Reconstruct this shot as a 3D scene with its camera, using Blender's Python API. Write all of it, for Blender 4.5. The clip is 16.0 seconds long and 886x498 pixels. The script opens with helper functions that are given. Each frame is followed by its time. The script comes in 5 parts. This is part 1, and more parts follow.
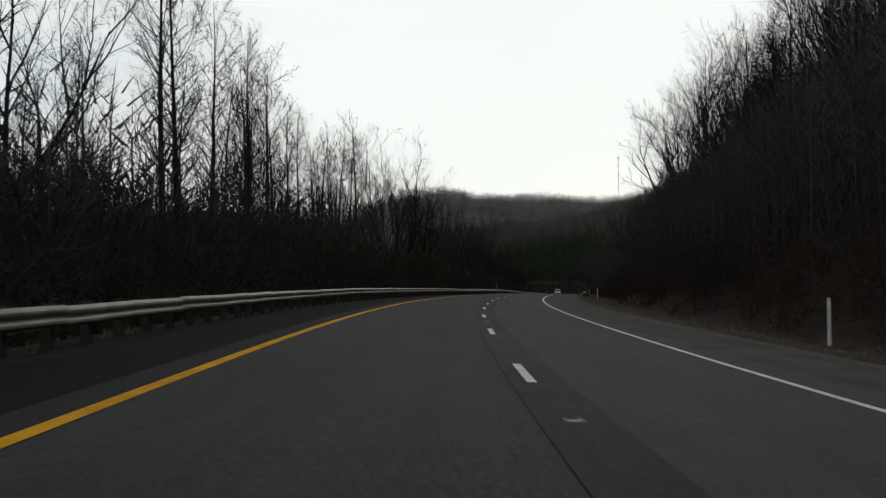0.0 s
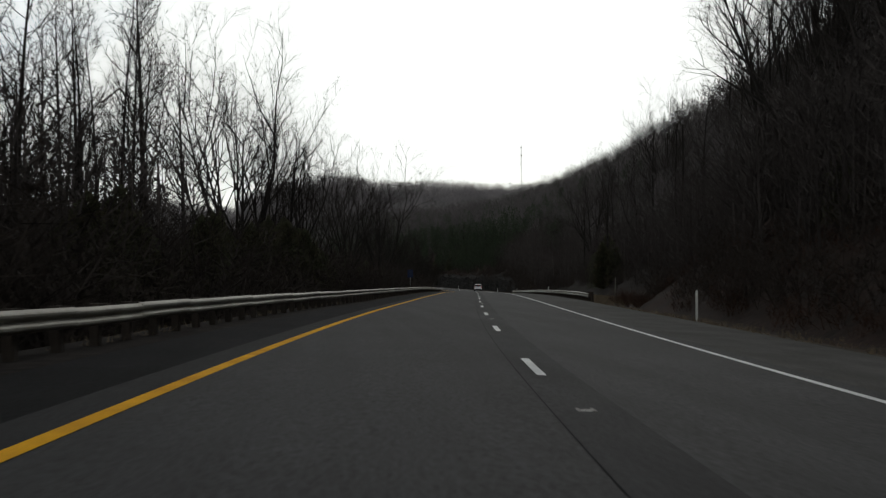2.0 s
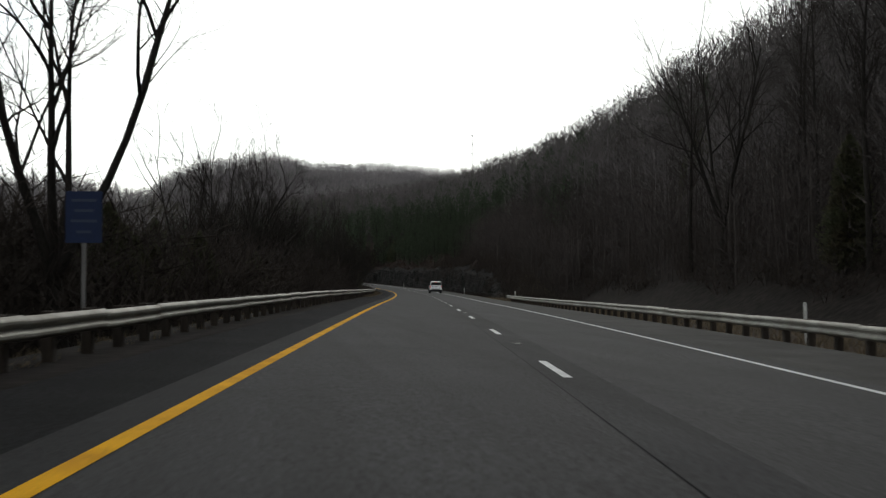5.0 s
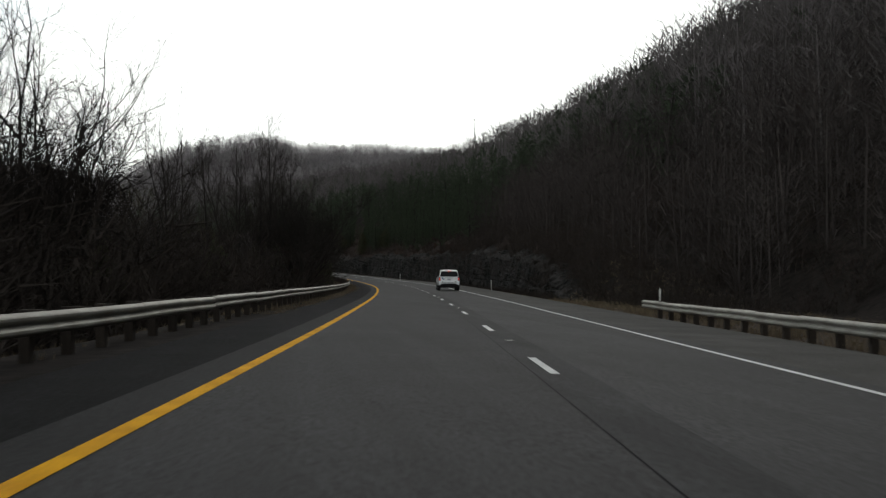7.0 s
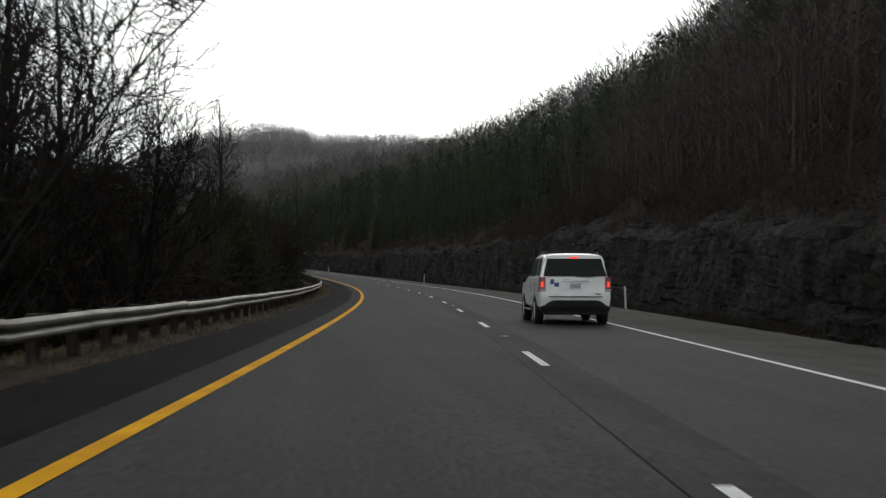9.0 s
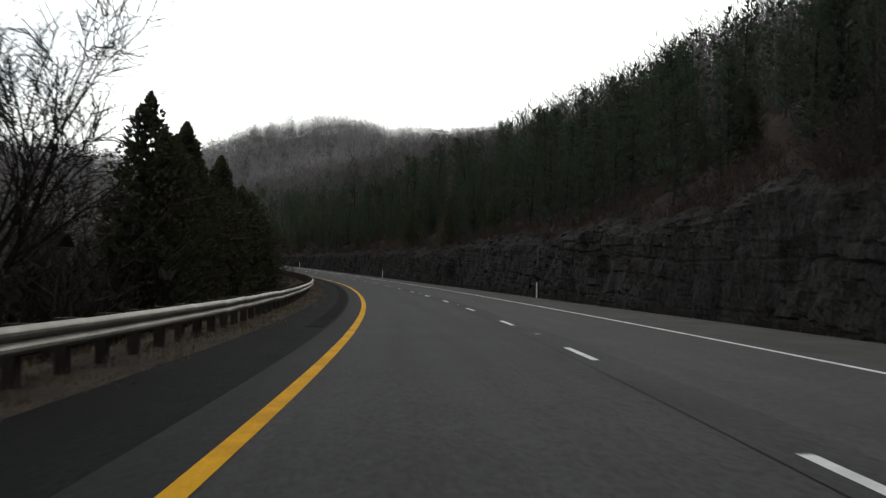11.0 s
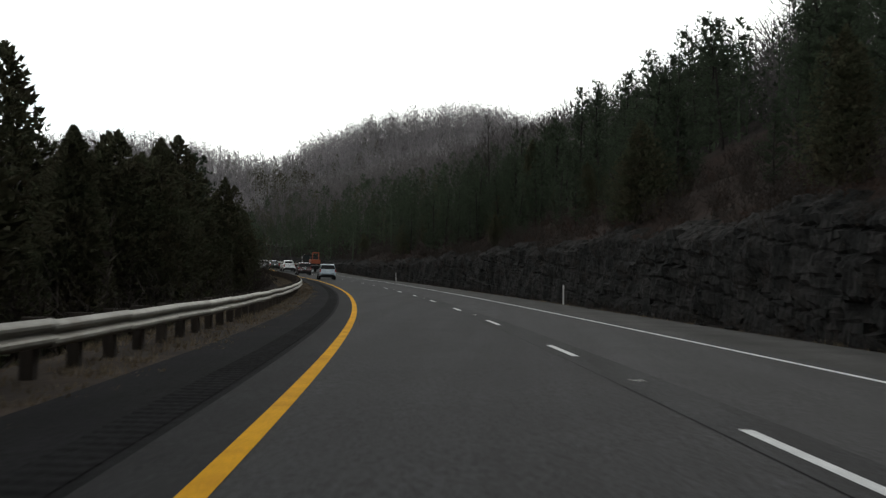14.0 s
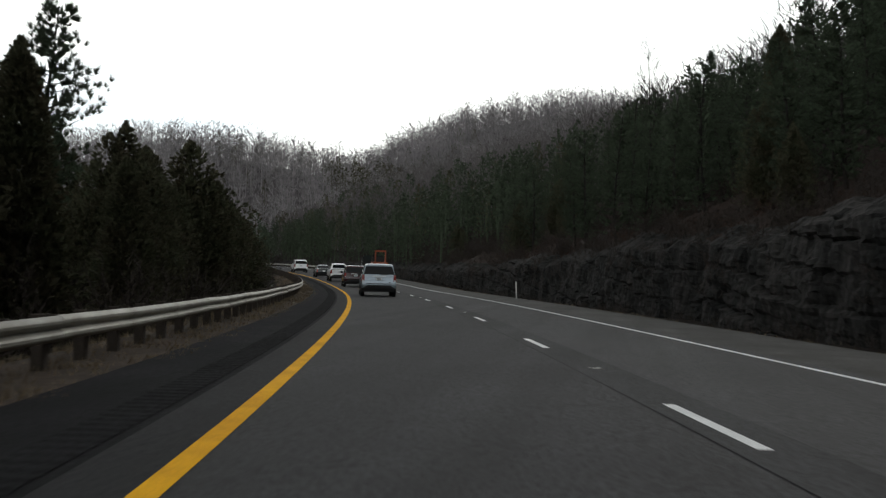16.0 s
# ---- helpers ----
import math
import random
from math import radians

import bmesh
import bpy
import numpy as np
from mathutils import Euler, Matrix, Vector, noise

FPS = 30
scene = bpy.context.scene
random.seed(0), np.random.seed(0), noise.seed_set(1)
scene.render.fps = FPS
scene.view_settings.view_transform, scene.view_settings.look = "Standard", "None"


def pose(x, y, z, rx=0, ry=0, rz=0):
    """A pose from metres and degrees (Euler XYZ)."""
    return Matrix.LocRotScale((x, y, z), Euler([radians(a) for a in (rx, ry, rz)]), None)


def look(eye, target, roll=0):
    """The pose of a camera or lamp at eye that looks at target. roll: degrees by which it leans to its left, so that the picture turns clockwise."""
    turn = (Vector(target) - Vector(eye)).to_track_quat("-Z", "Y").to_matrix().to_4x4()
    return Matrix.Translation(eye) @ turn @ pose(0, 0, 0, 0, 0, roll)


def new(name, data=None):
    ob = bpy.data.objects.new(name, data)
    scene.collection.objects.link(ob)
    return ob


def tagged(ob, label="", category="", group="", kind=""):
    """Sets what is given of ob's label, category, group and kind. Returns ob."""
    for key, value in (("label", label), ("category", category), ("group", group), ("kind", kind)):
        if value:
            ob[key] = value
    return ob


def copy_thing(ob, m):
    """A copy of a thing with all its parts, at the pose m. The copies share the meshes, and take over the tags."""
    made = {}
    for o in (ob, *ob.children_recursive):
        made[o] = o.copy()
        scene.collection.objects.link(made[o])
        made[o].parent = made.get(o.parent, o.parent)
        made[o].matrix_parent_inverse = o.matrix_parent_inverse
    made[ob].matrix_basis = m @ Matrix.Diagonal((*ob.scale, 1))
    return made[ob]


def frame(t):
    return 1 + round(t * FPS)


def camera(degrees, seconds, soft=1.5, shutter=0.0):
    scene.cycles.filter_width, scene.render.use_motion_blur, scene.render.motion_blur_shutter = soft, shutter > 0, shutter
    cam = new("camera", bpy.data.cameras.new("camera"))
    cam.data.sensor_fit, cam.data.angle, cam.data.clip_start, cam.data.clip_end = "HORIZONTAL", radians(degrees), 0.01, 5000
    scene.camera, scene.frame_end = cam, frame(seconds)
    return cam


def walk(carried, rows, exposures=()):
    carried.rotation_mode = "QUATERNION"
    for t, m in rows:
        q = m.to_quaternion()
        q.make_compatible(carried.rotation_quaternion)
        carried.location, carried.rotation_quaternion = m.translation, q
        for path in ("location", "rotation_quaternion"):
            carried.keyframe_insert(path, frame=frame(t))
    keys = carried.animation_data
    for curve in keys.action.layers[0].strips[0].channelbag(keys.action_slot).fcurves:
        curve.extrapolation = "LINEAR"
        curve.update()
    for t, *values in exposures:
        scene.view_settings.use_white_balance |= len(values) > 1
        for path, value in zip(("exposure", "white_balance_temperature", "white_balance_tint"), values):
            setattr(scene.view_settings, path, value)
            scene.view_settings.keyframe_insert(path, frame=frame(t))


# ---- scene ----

cam = camera(41.24, 16.0, soft=1.3, shutter=0.12)
ROWS = [
    (0.0, pose(-1.146, -1.584, 1.185, 91.963, 0.355, -0.747)),
    (0.5, pose(-1.087, 16.571, 1.329, 91.959, 0.193, -1.992)),
    (1.0, pose(-0.642, 34.628, 1.465, 91.912, 0.288, -3.118)),
    (1.5, pose(0.130, 52.768, 1.564, 91.769, 0.284, -4.421)),
    (2.0, pose(1.364, 70.895, 1.628, 91.604, 0.428, -5.700)),
    (2.5, pose(2.967, 88.876, 1.679, 91.716, 0.027, -6.628)),
    (3.0, pose(4.824, 107.065, 1.711, 91.565, -0.121, -7.385)),
    (3.5, pose(6.920, 125.408, 1.704, 91.546, -0.610, -7.866)),
    (4.0, pose(9.145, 143.747, 1.686, 91.622, -1.223, -8.138)),
    (4.5, pose(11.408, 161.925, 1.657, 91.513, -0.815, -8.292)),
    (5.0, pose(13.672, 179.947, 1.606, 91.390, -0.307, -8.355)),
    (5.5, pose(15.938, 197.915, 1.542, 91.282, -0.046, -8.414)),
    (6.0, pose(18.224, 215.943, 1.454, 91.165, -0.050, -8.514)),
    (6.5, pose(20.539, 234.093, 1.333, 91.035, -0.085, -8.537)),
    (7.0, pose(22.863, 252.301, 1.180, 90.942, 0.378, -8.276)),
    (7.5, pose(25.114, 270.310, 1.011, 90.962, 0.562, -8.034)),
    (8.0, pose(27.247, 288.086, 0.864, 91.138, 0.312, -7.693)),
    (8.5, pose(29.249, 305.904, 0.731, 91.179, 0.315, -7.463)),
    (9.0, pose(31.186, 323.873, 0.596, 91.099, 0.143, -6.896)),
    (9.5, pose(32.939, 341.886, 0.480, 91.377, -0.069, -6.029)),
    (10.0, pose(34.329, 359.763, 0.397, 91.298, -0.651, -5.141)),
    (10.5, pose(35.451, 377.617, 0.342, 91.386, -0.560, -4.217)),
    (11.0, pose(36.239, 395.516, 0.328, 91.514, -0.353, -3.188)),
    (11.5, pose(36.698, 413.475, 0.343, 91.654, -0.298, -2.176)),
    (12.0, pose(36.839, 431.467, 0.402, 91.812, -0.473, -1.285)),
    (12.5, pose(36.666, 449.452, 0.505, 91.980, -0.777, -0.409)),
    (13.0, pose(36.204, 467.400, 0.647, 92.084, -0.792, 0.813)),
    (13.5, pose(35.360, 485.281, 0.827, 92.186, -0.669, 2.096)),
    (14.0, pose(34.114, 503.111, 1.036, 92.293, -0.349, 3.354)),
    (14.5, pose(32.476, 520.918, 1.281, 92.481, -0.563, 4.426)),
    (15.0, pose(30.557, 538.340, 1.572, 92.584, -0.401, 5.577)),
    (15.5, pose(28.248, 555.859, 1.916, 92.703, -0.259, 6.834)),
    (16.0, pose(25.538, 573.631, 2.306, 92.801, -0.333, 8.046)),
]
walk(cam, ROWS, [(0, -0.62), (2, -0.48), (3, -0.35), (4.2, 0.0), (5.5, 0.02), (7, -0.06), (8, -0.08), (9, 0.20), (10.5, 0.20), (13, 0.12), (16, 0.12)])

# ---------------------------------------------------------------- world and light
SUN_EL, SUN_ROT = radians(35), radians(20)
SKY_LOW, SKY_HIGH = 1.40, 0.42  # brightness of the cloud near the horizon and overhead
world = bpy.data.worlds.new("overcast_sky")
scene.world = world
world.use_nodes = True
wn, wl = world.node_tree.nodes, world.node_tree.links
wn.clear()
w_out = wn.new("ShaderNodeOutputWorld")
w_bg = wn.new("ShaderNodeBackground")
w_sky = wn.new("ShaderNodeTexSky")
w_sky.sky_type, w_sky.sun_disc = "NISHITA", False
w_sky.sun_elevation, w_sky.sun_rotation = SUN_EL, SUN_ROT
w_dim = wn.new("ShaderNodeVectorMath")
w_dim.operation = "SCALE"
w_dim.inputs["Scale"].default_value = 0.10
w_co = wn.new("ShaderNodeTexCoord")
w_map = wn.new("ShaderNodeMapping")
w_map.inputs["Scale"].default_value = (1.0, 1.0, 5.0)
w_noise = wn.new("ShaderNodeTexNoise")
w_noise.inputs["Scale"].default_value = 2.2
w_noise.inputs["Detail"].default_value = 5
w_ramp = wn.new("ShaderNodeValToRGB")
w_ramp.color_ramp.elements[0].position = 0.33
w_ramp.color_ramp.elements[0].color = (0.40, 0.40, 0.40, 1)
w_ramp.color_ramp.elements[1].position = 0.55
w_ramp.color_ramp.elements[1].color = (0.97, 0.97, 0.97, 1)
w_mix = wn.new("ShaderNodeMixRGB")
w_mix.inputs[2].default_value = (1.045, 1.075, 1.035, 1)
wl.new(w_co.outputs["Generated"], w_map.inputs["Vector"])
wl.new(w_map.outputs["Vector"], w_noise.inputs["Vector"])
wl.new(w_noise.outputs["Fac"], w_ramp.inputs["Fac"])
wl.new(w_sky.outputs["Color"], w_dim.inputs[0])
wl.new(w_dim.outputs["Vector"], w_mix.inputs[1])
wl.new(w_ramp.outputs["Color"], w_mix.inputs[0])
wl.new(w_mix.outputs["Color"], w_bg.inputs["Color"])
w_sep = wn.new("ShaderNodeSeparateXYZ")
w_up = wn.new("ShaderNodeMapRange")
w_up.interpolation_type = "SMOOTHSTEP"
w_up.inputs["From Min"].default_value, w_up.inputs["From Max"].default_value = 0.24, 0.55
w_up.inputs["To Min"].default_value, w_up.inputs["To Max"].default_value = SKY_LOW, SKY_HIGH
wl.new(w_co.outputs["Generated"], w_sep.inputs["Vector"])
wl.new(w_sep.outputs["Z"], w_up.inputs["Value"])
wl.new(w_up.outputs["Result"], w_bg.inputs["Strength"])
wl.new(w_bg.outputs["Background"], w_out.inputs["Surface"])

sun = new("sun", bpy.data.lights.new("sun", "SUN"))
sun.data.energy, sun.data.angle, sun.data.color = 0.4, radians(25), (1.0, 0.96, 0.9)
sun.matrix_world = look((0, 0, 0), (-math.sin(SUN_ROT) * math.cos(SUN_EL), -math.cos(SUN_ROT) * math.cos(SUN_EL), -math.sin(SUN_EL)))
scene.view_settings.exposure = 0.0

# ---------------------------------------------------------------- materials


def mat(name, base, rough=0.8, metal=0.0, vary=0.25, scale=3.0, fine=40.0, bump=0.1, second=None, spec=0.4, island=0.0, obj=0.0, stretch=(1, 1, 1), streak=0.0):
    """A surface with two scales of variation: broad patches towards `second`, and fine grain with relief."""
    m = bpy.data.materials.new(name)
    m.use_nodes = True
    n, l = m.node_tree.nodes, m.node_tree.links
    b = n["Principled BSDF"]
    b.inputs["Roughness"].default_value = rough
    b.inputs["Metallic"].default_value = metal
    b.inputs["Specular IOR Level"].default_value = spec
    second = second or tuple(c * (1 - vary) for c in base)
    co = n.new("ShaderNodeTexCoord")
    mp = n.new("ShaderNodeMapping")
    mp.inputs["Scale"].default_value = stretch
    l.new(co.outputs["Object"], mp.inputs["Vector"])
    n1 = n.new("ShaderNodeTexNoise")
    n1.inputs["Scale"].default_value = scale
    n1.inputs["Detail"].default_value = 4
    n2 = n.new("ShaderNodeTexNoise")
    n2.inputs["Scale"].default_value = fine
    n2.inputs["Detail"].default_value = 3
    for q in (n1, n2):
        l.new(mp.outputs["Vector"], q.inputs["Vector"])
    r1 = n.new("ShaderNodeValToRGB")
    r1.color_ramp.elements[0].position, r1.color_ramp.elements[1].position = 0.35, 0.65
    r1.color_ramp.elements[0].color = (*second, 1)
    r1.color_ramp.elements[1].color = (*base, 1)
    l.new(n1.outputs["Fac"], r1.inputs["Fac"])
    mul = n.new("ShaderNodeMixRGB")
    mul.blend_type = "MULTIPLY"
    mul.inputs[0].default_value = 1.0
    r2 = n.new("ShaderNodeMapRange")
    r2.inputs["From Min"].default_value, r2.inputs["From Max"].default_value = 0.3, 0.7
    r2.inputs["To Min"].default_value, r2.inputs["To Max"].default_value = 1 - vary, 1 + vary
    l.new(n2.outputs["Fac"], r2.inputs["Value"])
    l.new(r1.outputs["Color"], mul.inputs[1])
    l.new(r2.outputs["Result"], mul.inputs[2])
    out = mul.outputs["Color"]
    if island or obj:
        g = n.new("ShaderNodeNewGeometry") if island else n.new("ShaderNodeObjectInfo")
        r3 = n.new("ShaderNodeMapRange")
        a = island or obj
        r3.inputs["To Min"].default_value, r3.inputs["To Max"].default_value = 1 - a, 1 + a
        l.new(g.outputs["Random Per Island" if island else "Random"], r3.inputs["Value"])
        m3 = n.new("ShaderNodeMixRGB")
        m3.blend_type = "MULTIPLY"
        m3.inputs[0].default_value = 1.0
        l.new(out, m3.inputs[1])
        l.new(r3.outputs["Result"], m3.inputs[2])
        out = m3.outputs["Color"]
    if streak:
        ms = n.new("ShaderNodeMapping")
        ms.inputs["Scale"].default_value = (1.0, 0.03, 1.0)
        l.new(co.outputs["Object"], ms.inputs["Vector"])
        ns = n.new("ShaderNodeTexNoise")
        ns.inputs["Scale"].default_value = 1.3
        ns.inputs["Detail"].default_value = 3
        l.new(ms.outputs["Vector"], ns.inputs["Vector"])
        rr = n.new("ShaderNodeMapRange")
        rr.inputs["From Min"].default_value, rr.inputs["From Max"].default_value = 0.35, 0.65
        rr.inputs["To Min"].default_value, rr.inputs["To Max"].default_value = 1 - streak, 1 + streak
        l.new(ns.outputs["Fac"], rr.inputs["Value"])
        m4 = n.new("ShaderNodeMixRGB")
        m4.blend_type = "MULTIPLY"
        m4.inputs[0].default_value = 1.0
        l.new(out, m4.inputs[1])
        l.new(rr.outputs["Result"], m4.inputs[2])
        out = m4.outputs["Color"]
    l.new(out, b.inputs["Base Color"])
    if bump:
        bp = n.new("ShaderNodeBump")
        bp.inputs["Strength"].default_value = bump
        bp.inputs["Distance"].default_value = 0.02
        l.new(n2.outputs["Fac"], bp.inputs["Height"])
        l.new(bp.outputs["Normal"], b.inputs["Normal"])
    return m


def plain(name, base, rough=0.4, metal=0.0, spec=0.5, coat=0.0, emit=0.0):
    m = bpy.data.materials.new(name)
    m.use_nodes = True
    b = m.node_tree.nodes["Principled BSDF"]
    b.inputs["Base Color"].default_value = (*base, 1)
    b.inputs["Roughness"].default_value = rough
    b.inputs["Metallic"].default_value = metal
    b.inputs["Specular IOR Level"].default_value = spec
    b.inputs["Coat Weight"].default_value = coat
    if emit:
        b.inputs["Emission Color"].default_value = (*base, 1)
        b.inputs["Emission Strength"].default_value = emit
    return m


ASPHALT = mat("asphalt_inner_lane", (0.0252, 0.0261, 0.02835), 0.84, vary=0.85, scale=0.35, fine=20, bump=0.8, second=(0.0189, 0.01935, 0.0216), spec=0.26, streak=0.24)
ASPHALT_R = mat("asphalt_outer_lane", (0.038, 0.039, 0.041), 0.84, vary=0.65, scale=0.3, fine=20, bump=0.7, second=(0.031, 0.032, 0.034), spec=0.26, streak=0.16)
SHOULDER = mat("asphalt_shoulder", (0.0072, 0.0072, 0.0084), 0.92, vary=0.7, scale=0.5, fine=18, bump=0.5, second=(0.0115, 0.0115, 0.0128), spec=0.05, streak=0.2)
MARGIN = mat("asphalt_margin", (0.0175, 0.018, 0.0195), 0.88, vary=0.7, scale=0.5, fine=20, bump=0.6, second=(0.0135, 0.0138, 0.0152), spec=0.15, streak=0.2)
SHOULDER_R = mat("asphalt_shoulder_gritty", (0.066, 0.065, 0.063), 0.92, vary=0.42, scale=0.6, fine=22, bump=0.4, second=(0.043, 0.042, 0.040), spec=0.2, streak=0.15)
ASPHALT_DARK = mat("asphalt_joint", (0.029, 0.030, 0.032), 0.86, vary=0.6, scale=0.4, fine=20, bump=0.6, second=(0.021, 0.0215, 0.024), spec=0.22, streak=0.3)
SEAM = mat("tar_seam", (0.026, 0.026, 0.028), 0.95, vary=0.3, scale=1.0, fine=30, bump=0.1, spec=0.05)
YELLOW = mat("yellow_road_paint", (0.88, 0.46, 0.006), 0.85, vary=0.14, scale=1.2, fine=30, bump=0.1, second=(0.68, 0.33, 0.006), spec=0.1)
WHITE = mat("white_road_paint", (0.86, 0.87, 0.88), 0.85, vary=0.16, scale=1.4, fine=30, bump=0.1, second=(0.68, 0.69, 0.70), spec=0.2)
STEEL = mat("galvanised_steel", (0.33, 0.325, 0.295), 0.58, metal=0.35, vary=0.18, scale=1.1, fine=18, bump=0.05, second=(0.22, 0.21, 0.18), spec=0.4, obj=0.18)
POST = mat("weathered_timber", (0.045, 0.035, 0.028), 0.9, vary=0.3, scale=4, fine=40, bump=0.4, stretch=(3, 3, 0.4), obj=0.3)
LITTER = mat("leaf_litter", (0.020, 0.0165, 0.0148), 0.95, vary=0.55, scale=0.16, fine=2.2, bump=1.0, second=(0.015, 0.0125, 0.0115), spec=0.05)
# far ground: haze painted in as a paler, greyer floor than the litter
HAZED_FLOOR = mat("hazed_wood_floor", (0.1176, 0.1086, 0.112), 0.95, vary=0.5, scale=0.06, fine=0.5, bump=1.0, second=(0.08064, 0.07392, 0.07616), spec=0.1)
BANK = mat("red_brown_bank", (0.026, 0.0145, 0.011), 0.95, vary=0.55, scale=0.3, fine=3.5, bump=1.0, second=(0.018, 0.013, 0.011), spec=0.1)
VERGE = mat("dry_verge", (0.058, 0.043, 0.032), 0.95, vary=0.5, scale=0.5, fine=9, bump=0.8, second=(0.030, 0.024, 0.020), spec=0.1)
BARK = mat("bark", (0.028, 0.025, 0.023), 0.95, vary=0.3, scale=0.7, fine=9, bump=0.6, stretch=(2, 2, 0.5), obj=0.25, spec=0.1)
TWIG = mat("twigs", (0.036, 0.031, 0.028), 0.95, vary=0.2, scale=0.6, fine=6, bump=0, obj=0.2, spec=0.1)
# distance haze put into the colour: paler than the near bare wood
FARWOOD_HAZED = mat("far_bare_wood_hazed", (0.1399, 0.1291, 0.13), 0.95, vary=0.25, scale=0.02, fine=0.5, bump=0, island=0.22, second=(0.07948, 0.07222, 0.07222), spec=0.1)
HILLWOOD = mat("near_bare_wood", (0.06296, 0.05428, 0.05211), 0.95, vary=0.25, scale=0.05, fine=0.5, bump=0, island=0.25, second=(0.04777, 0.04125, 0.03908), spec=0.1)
# palest wood, for the far hills: its grey includes painted haze
HAZEWOOD = mat("hill_wood_in_haze", (0.2646, 0.2478, 0.2562), 0.95, vary=0.2, scale=0.03, fine=0.5, bump=0, island=0.16, second=(0.188, 0.1755, 0.1824), spec=0.1)
CEDAR = mat("cedar_foliage", (0.065, 0.07375, 0.04125), 0.9, vary=0.35, scale=0.5, fine=6, bump=0, second=(0.07, 0.06, 0.0375), island=0.25, obj=0.25, spec=0.2)
PINE = mat("pine_foliage", (0.05771, 0.07784, 0.04831), 0.85, vary=0.3, scale=0.4, fine=6, bump=0, second=(0.04831, 0.06173, 0.04026), island=0.22, obj=0.25, spec=0.15)
BRUSH = mat("dry_brush", (0.04843, 0.03916, 0.034), 0.95, vary=0.3, scale=0.3, fine=4, bump=0, second=(0.03503, 0.02988, 0.02679), island=0.25, spec=0.1)
REDBRUSH = mat("red_brown_weeds", (0.062, 0.034, 0.024), 0.95, vary=0.3, scale=0.3, fine=4, bump=0, second=(0.042, 0.026, 0.020), island=0.3, spec=0.1)
ROCK = mat("cut_rock", (0.028, 0.027, 0.026), 0.92, vary=0.6, scale=1.1, fine=6, bump=0.9, second=(0.010, 0.010, 0.010), obj=0.4, stretch=(1, 1, 0.35), spec=0.1)
ROCKJ = mat("cut_rock_face", (0.030, 0.028, 0.027), 0.92, vary=0.7, scale=0.7, fine=5, bump=1.0, second=(0.009, 0.009, 0.0088), stretch=(1, 1, 0.35), spec=0.1)
TUFT = mat("dry_grass_blades", (0.20, 0.155, 0.105), 0.9, vary=0.3, scale=0.8, fine=5, bump=0, second=(0.13, 0.10, 0.06), island=0.3)

# ---------------------------------------------------------------- the road's line
KAPPA = [-0.61, -0.87, -1.14, -1.26, -1.02, -1.3, -0.88, -0.18, -0.18, 0.05, 0.11, 0.05, -0.01, -0.07, 0.15, 0.3, 0.29, 0.5, 0.34, 0.64, 1.22, 1.25, 1.3, 1.28, 0.98, 0.95, 1.33, 1.24, 1.28, 1.07, 1.11, 1.07, 1.09, 0.98, 1.2, 1.45, 1.55, 1.55, 1.5, 1.25, 1.25, 1.25, 1.25, 1.25, 1.25, 1.25]
GRADE = [0.58, 0.7, 0.82, 0.54, 0.37, 0.36, 0.2, -0.04, -0.05, -0.22, -0.33, -0.44, -0.63, -0.83, -0.98, -0.8, -0.7, -0.69, -0.54, -0.36, -0.16, 0.0, 0.21, 0.46, 0.74, 0.99, 1.16, 1.43, 1.78, 2.11, 2.25, 2.57, 2.76, 2.79, 2.93, 4.0, 4.6, 4.7, 4.7, 4.7, 4.6, 4.4, 4.2, 4.0, 3.8, 3.6]
FALL = [-3.2, -4.2, -4.4, -2.7, -1.1, -1.2, -2.0, -2.8, -2.6, -1.1, -0.0, -0.2, -1.2, -1.8, -1.9, -2.0, -1.8, -1.5, -1.0, -0.6, -0.2, 0.1, 0.3]
S0, S1 = -300, 2400
SG = np.arange(S0, S1 + 0.5, 1.0)
_k = np.interp(SG, np.arange(-20, 881, 20), KAPPA) / 1000
_k[SG > 880] = 0.00125 * np.clip(1 - (SG[SG > 880] - 880) / 150, 0, 1)
_th = np.concatenate([[0], np.cumsum((_k[1:] + _k[:-1]) / 2)])
_th -= np.interp(0, SG, _th)
_mid = (_th[1:] + _th[:-1]) / 2
_x = np.concatenate([[0], np.cumsum(-np.sin(_mid))])
_y = np.concatenate([[0], np.cumsum(np.cos(_mid))])
_x -= np.interp(0, SG, _x)
_y -= np.interp(0, SG, _y)
_g = np.interp(SG, np.arange(-20, 881, 20), GRADE) / 100
_z = np.concatenate([[0], np.cumsum((_g[1:] + _g[:-1]) / 2)])
_z -= np.interp(0, SG, _z)
_c = np.interp(SG, np.arange(-20, 881, 40), FALL) / 100


def at(s, lat, h=0.0, banked=True):
    """World place (array) of a point at the way s along the road, lat metres right of the dashes, h above the paving."""
    s, lat = np.asarray(s, float), np.asarray(lat, float)
    t = np.interp(s, SG, _th)
    z = np.interp(s, SG, _z) + (np.interp(s, SG, _c) * np.clip(lat, -7, 7) if banked else 0) + h
    return np.stack(np.broadcast_arrays(np.interp(s, SG, _x) + lat * np.cos(t), np.interp(s, SG, _y) + lat * np.sin(t), z), -1)


def heading(s):
    return math.degrees(np.interp(s, SG, _th))


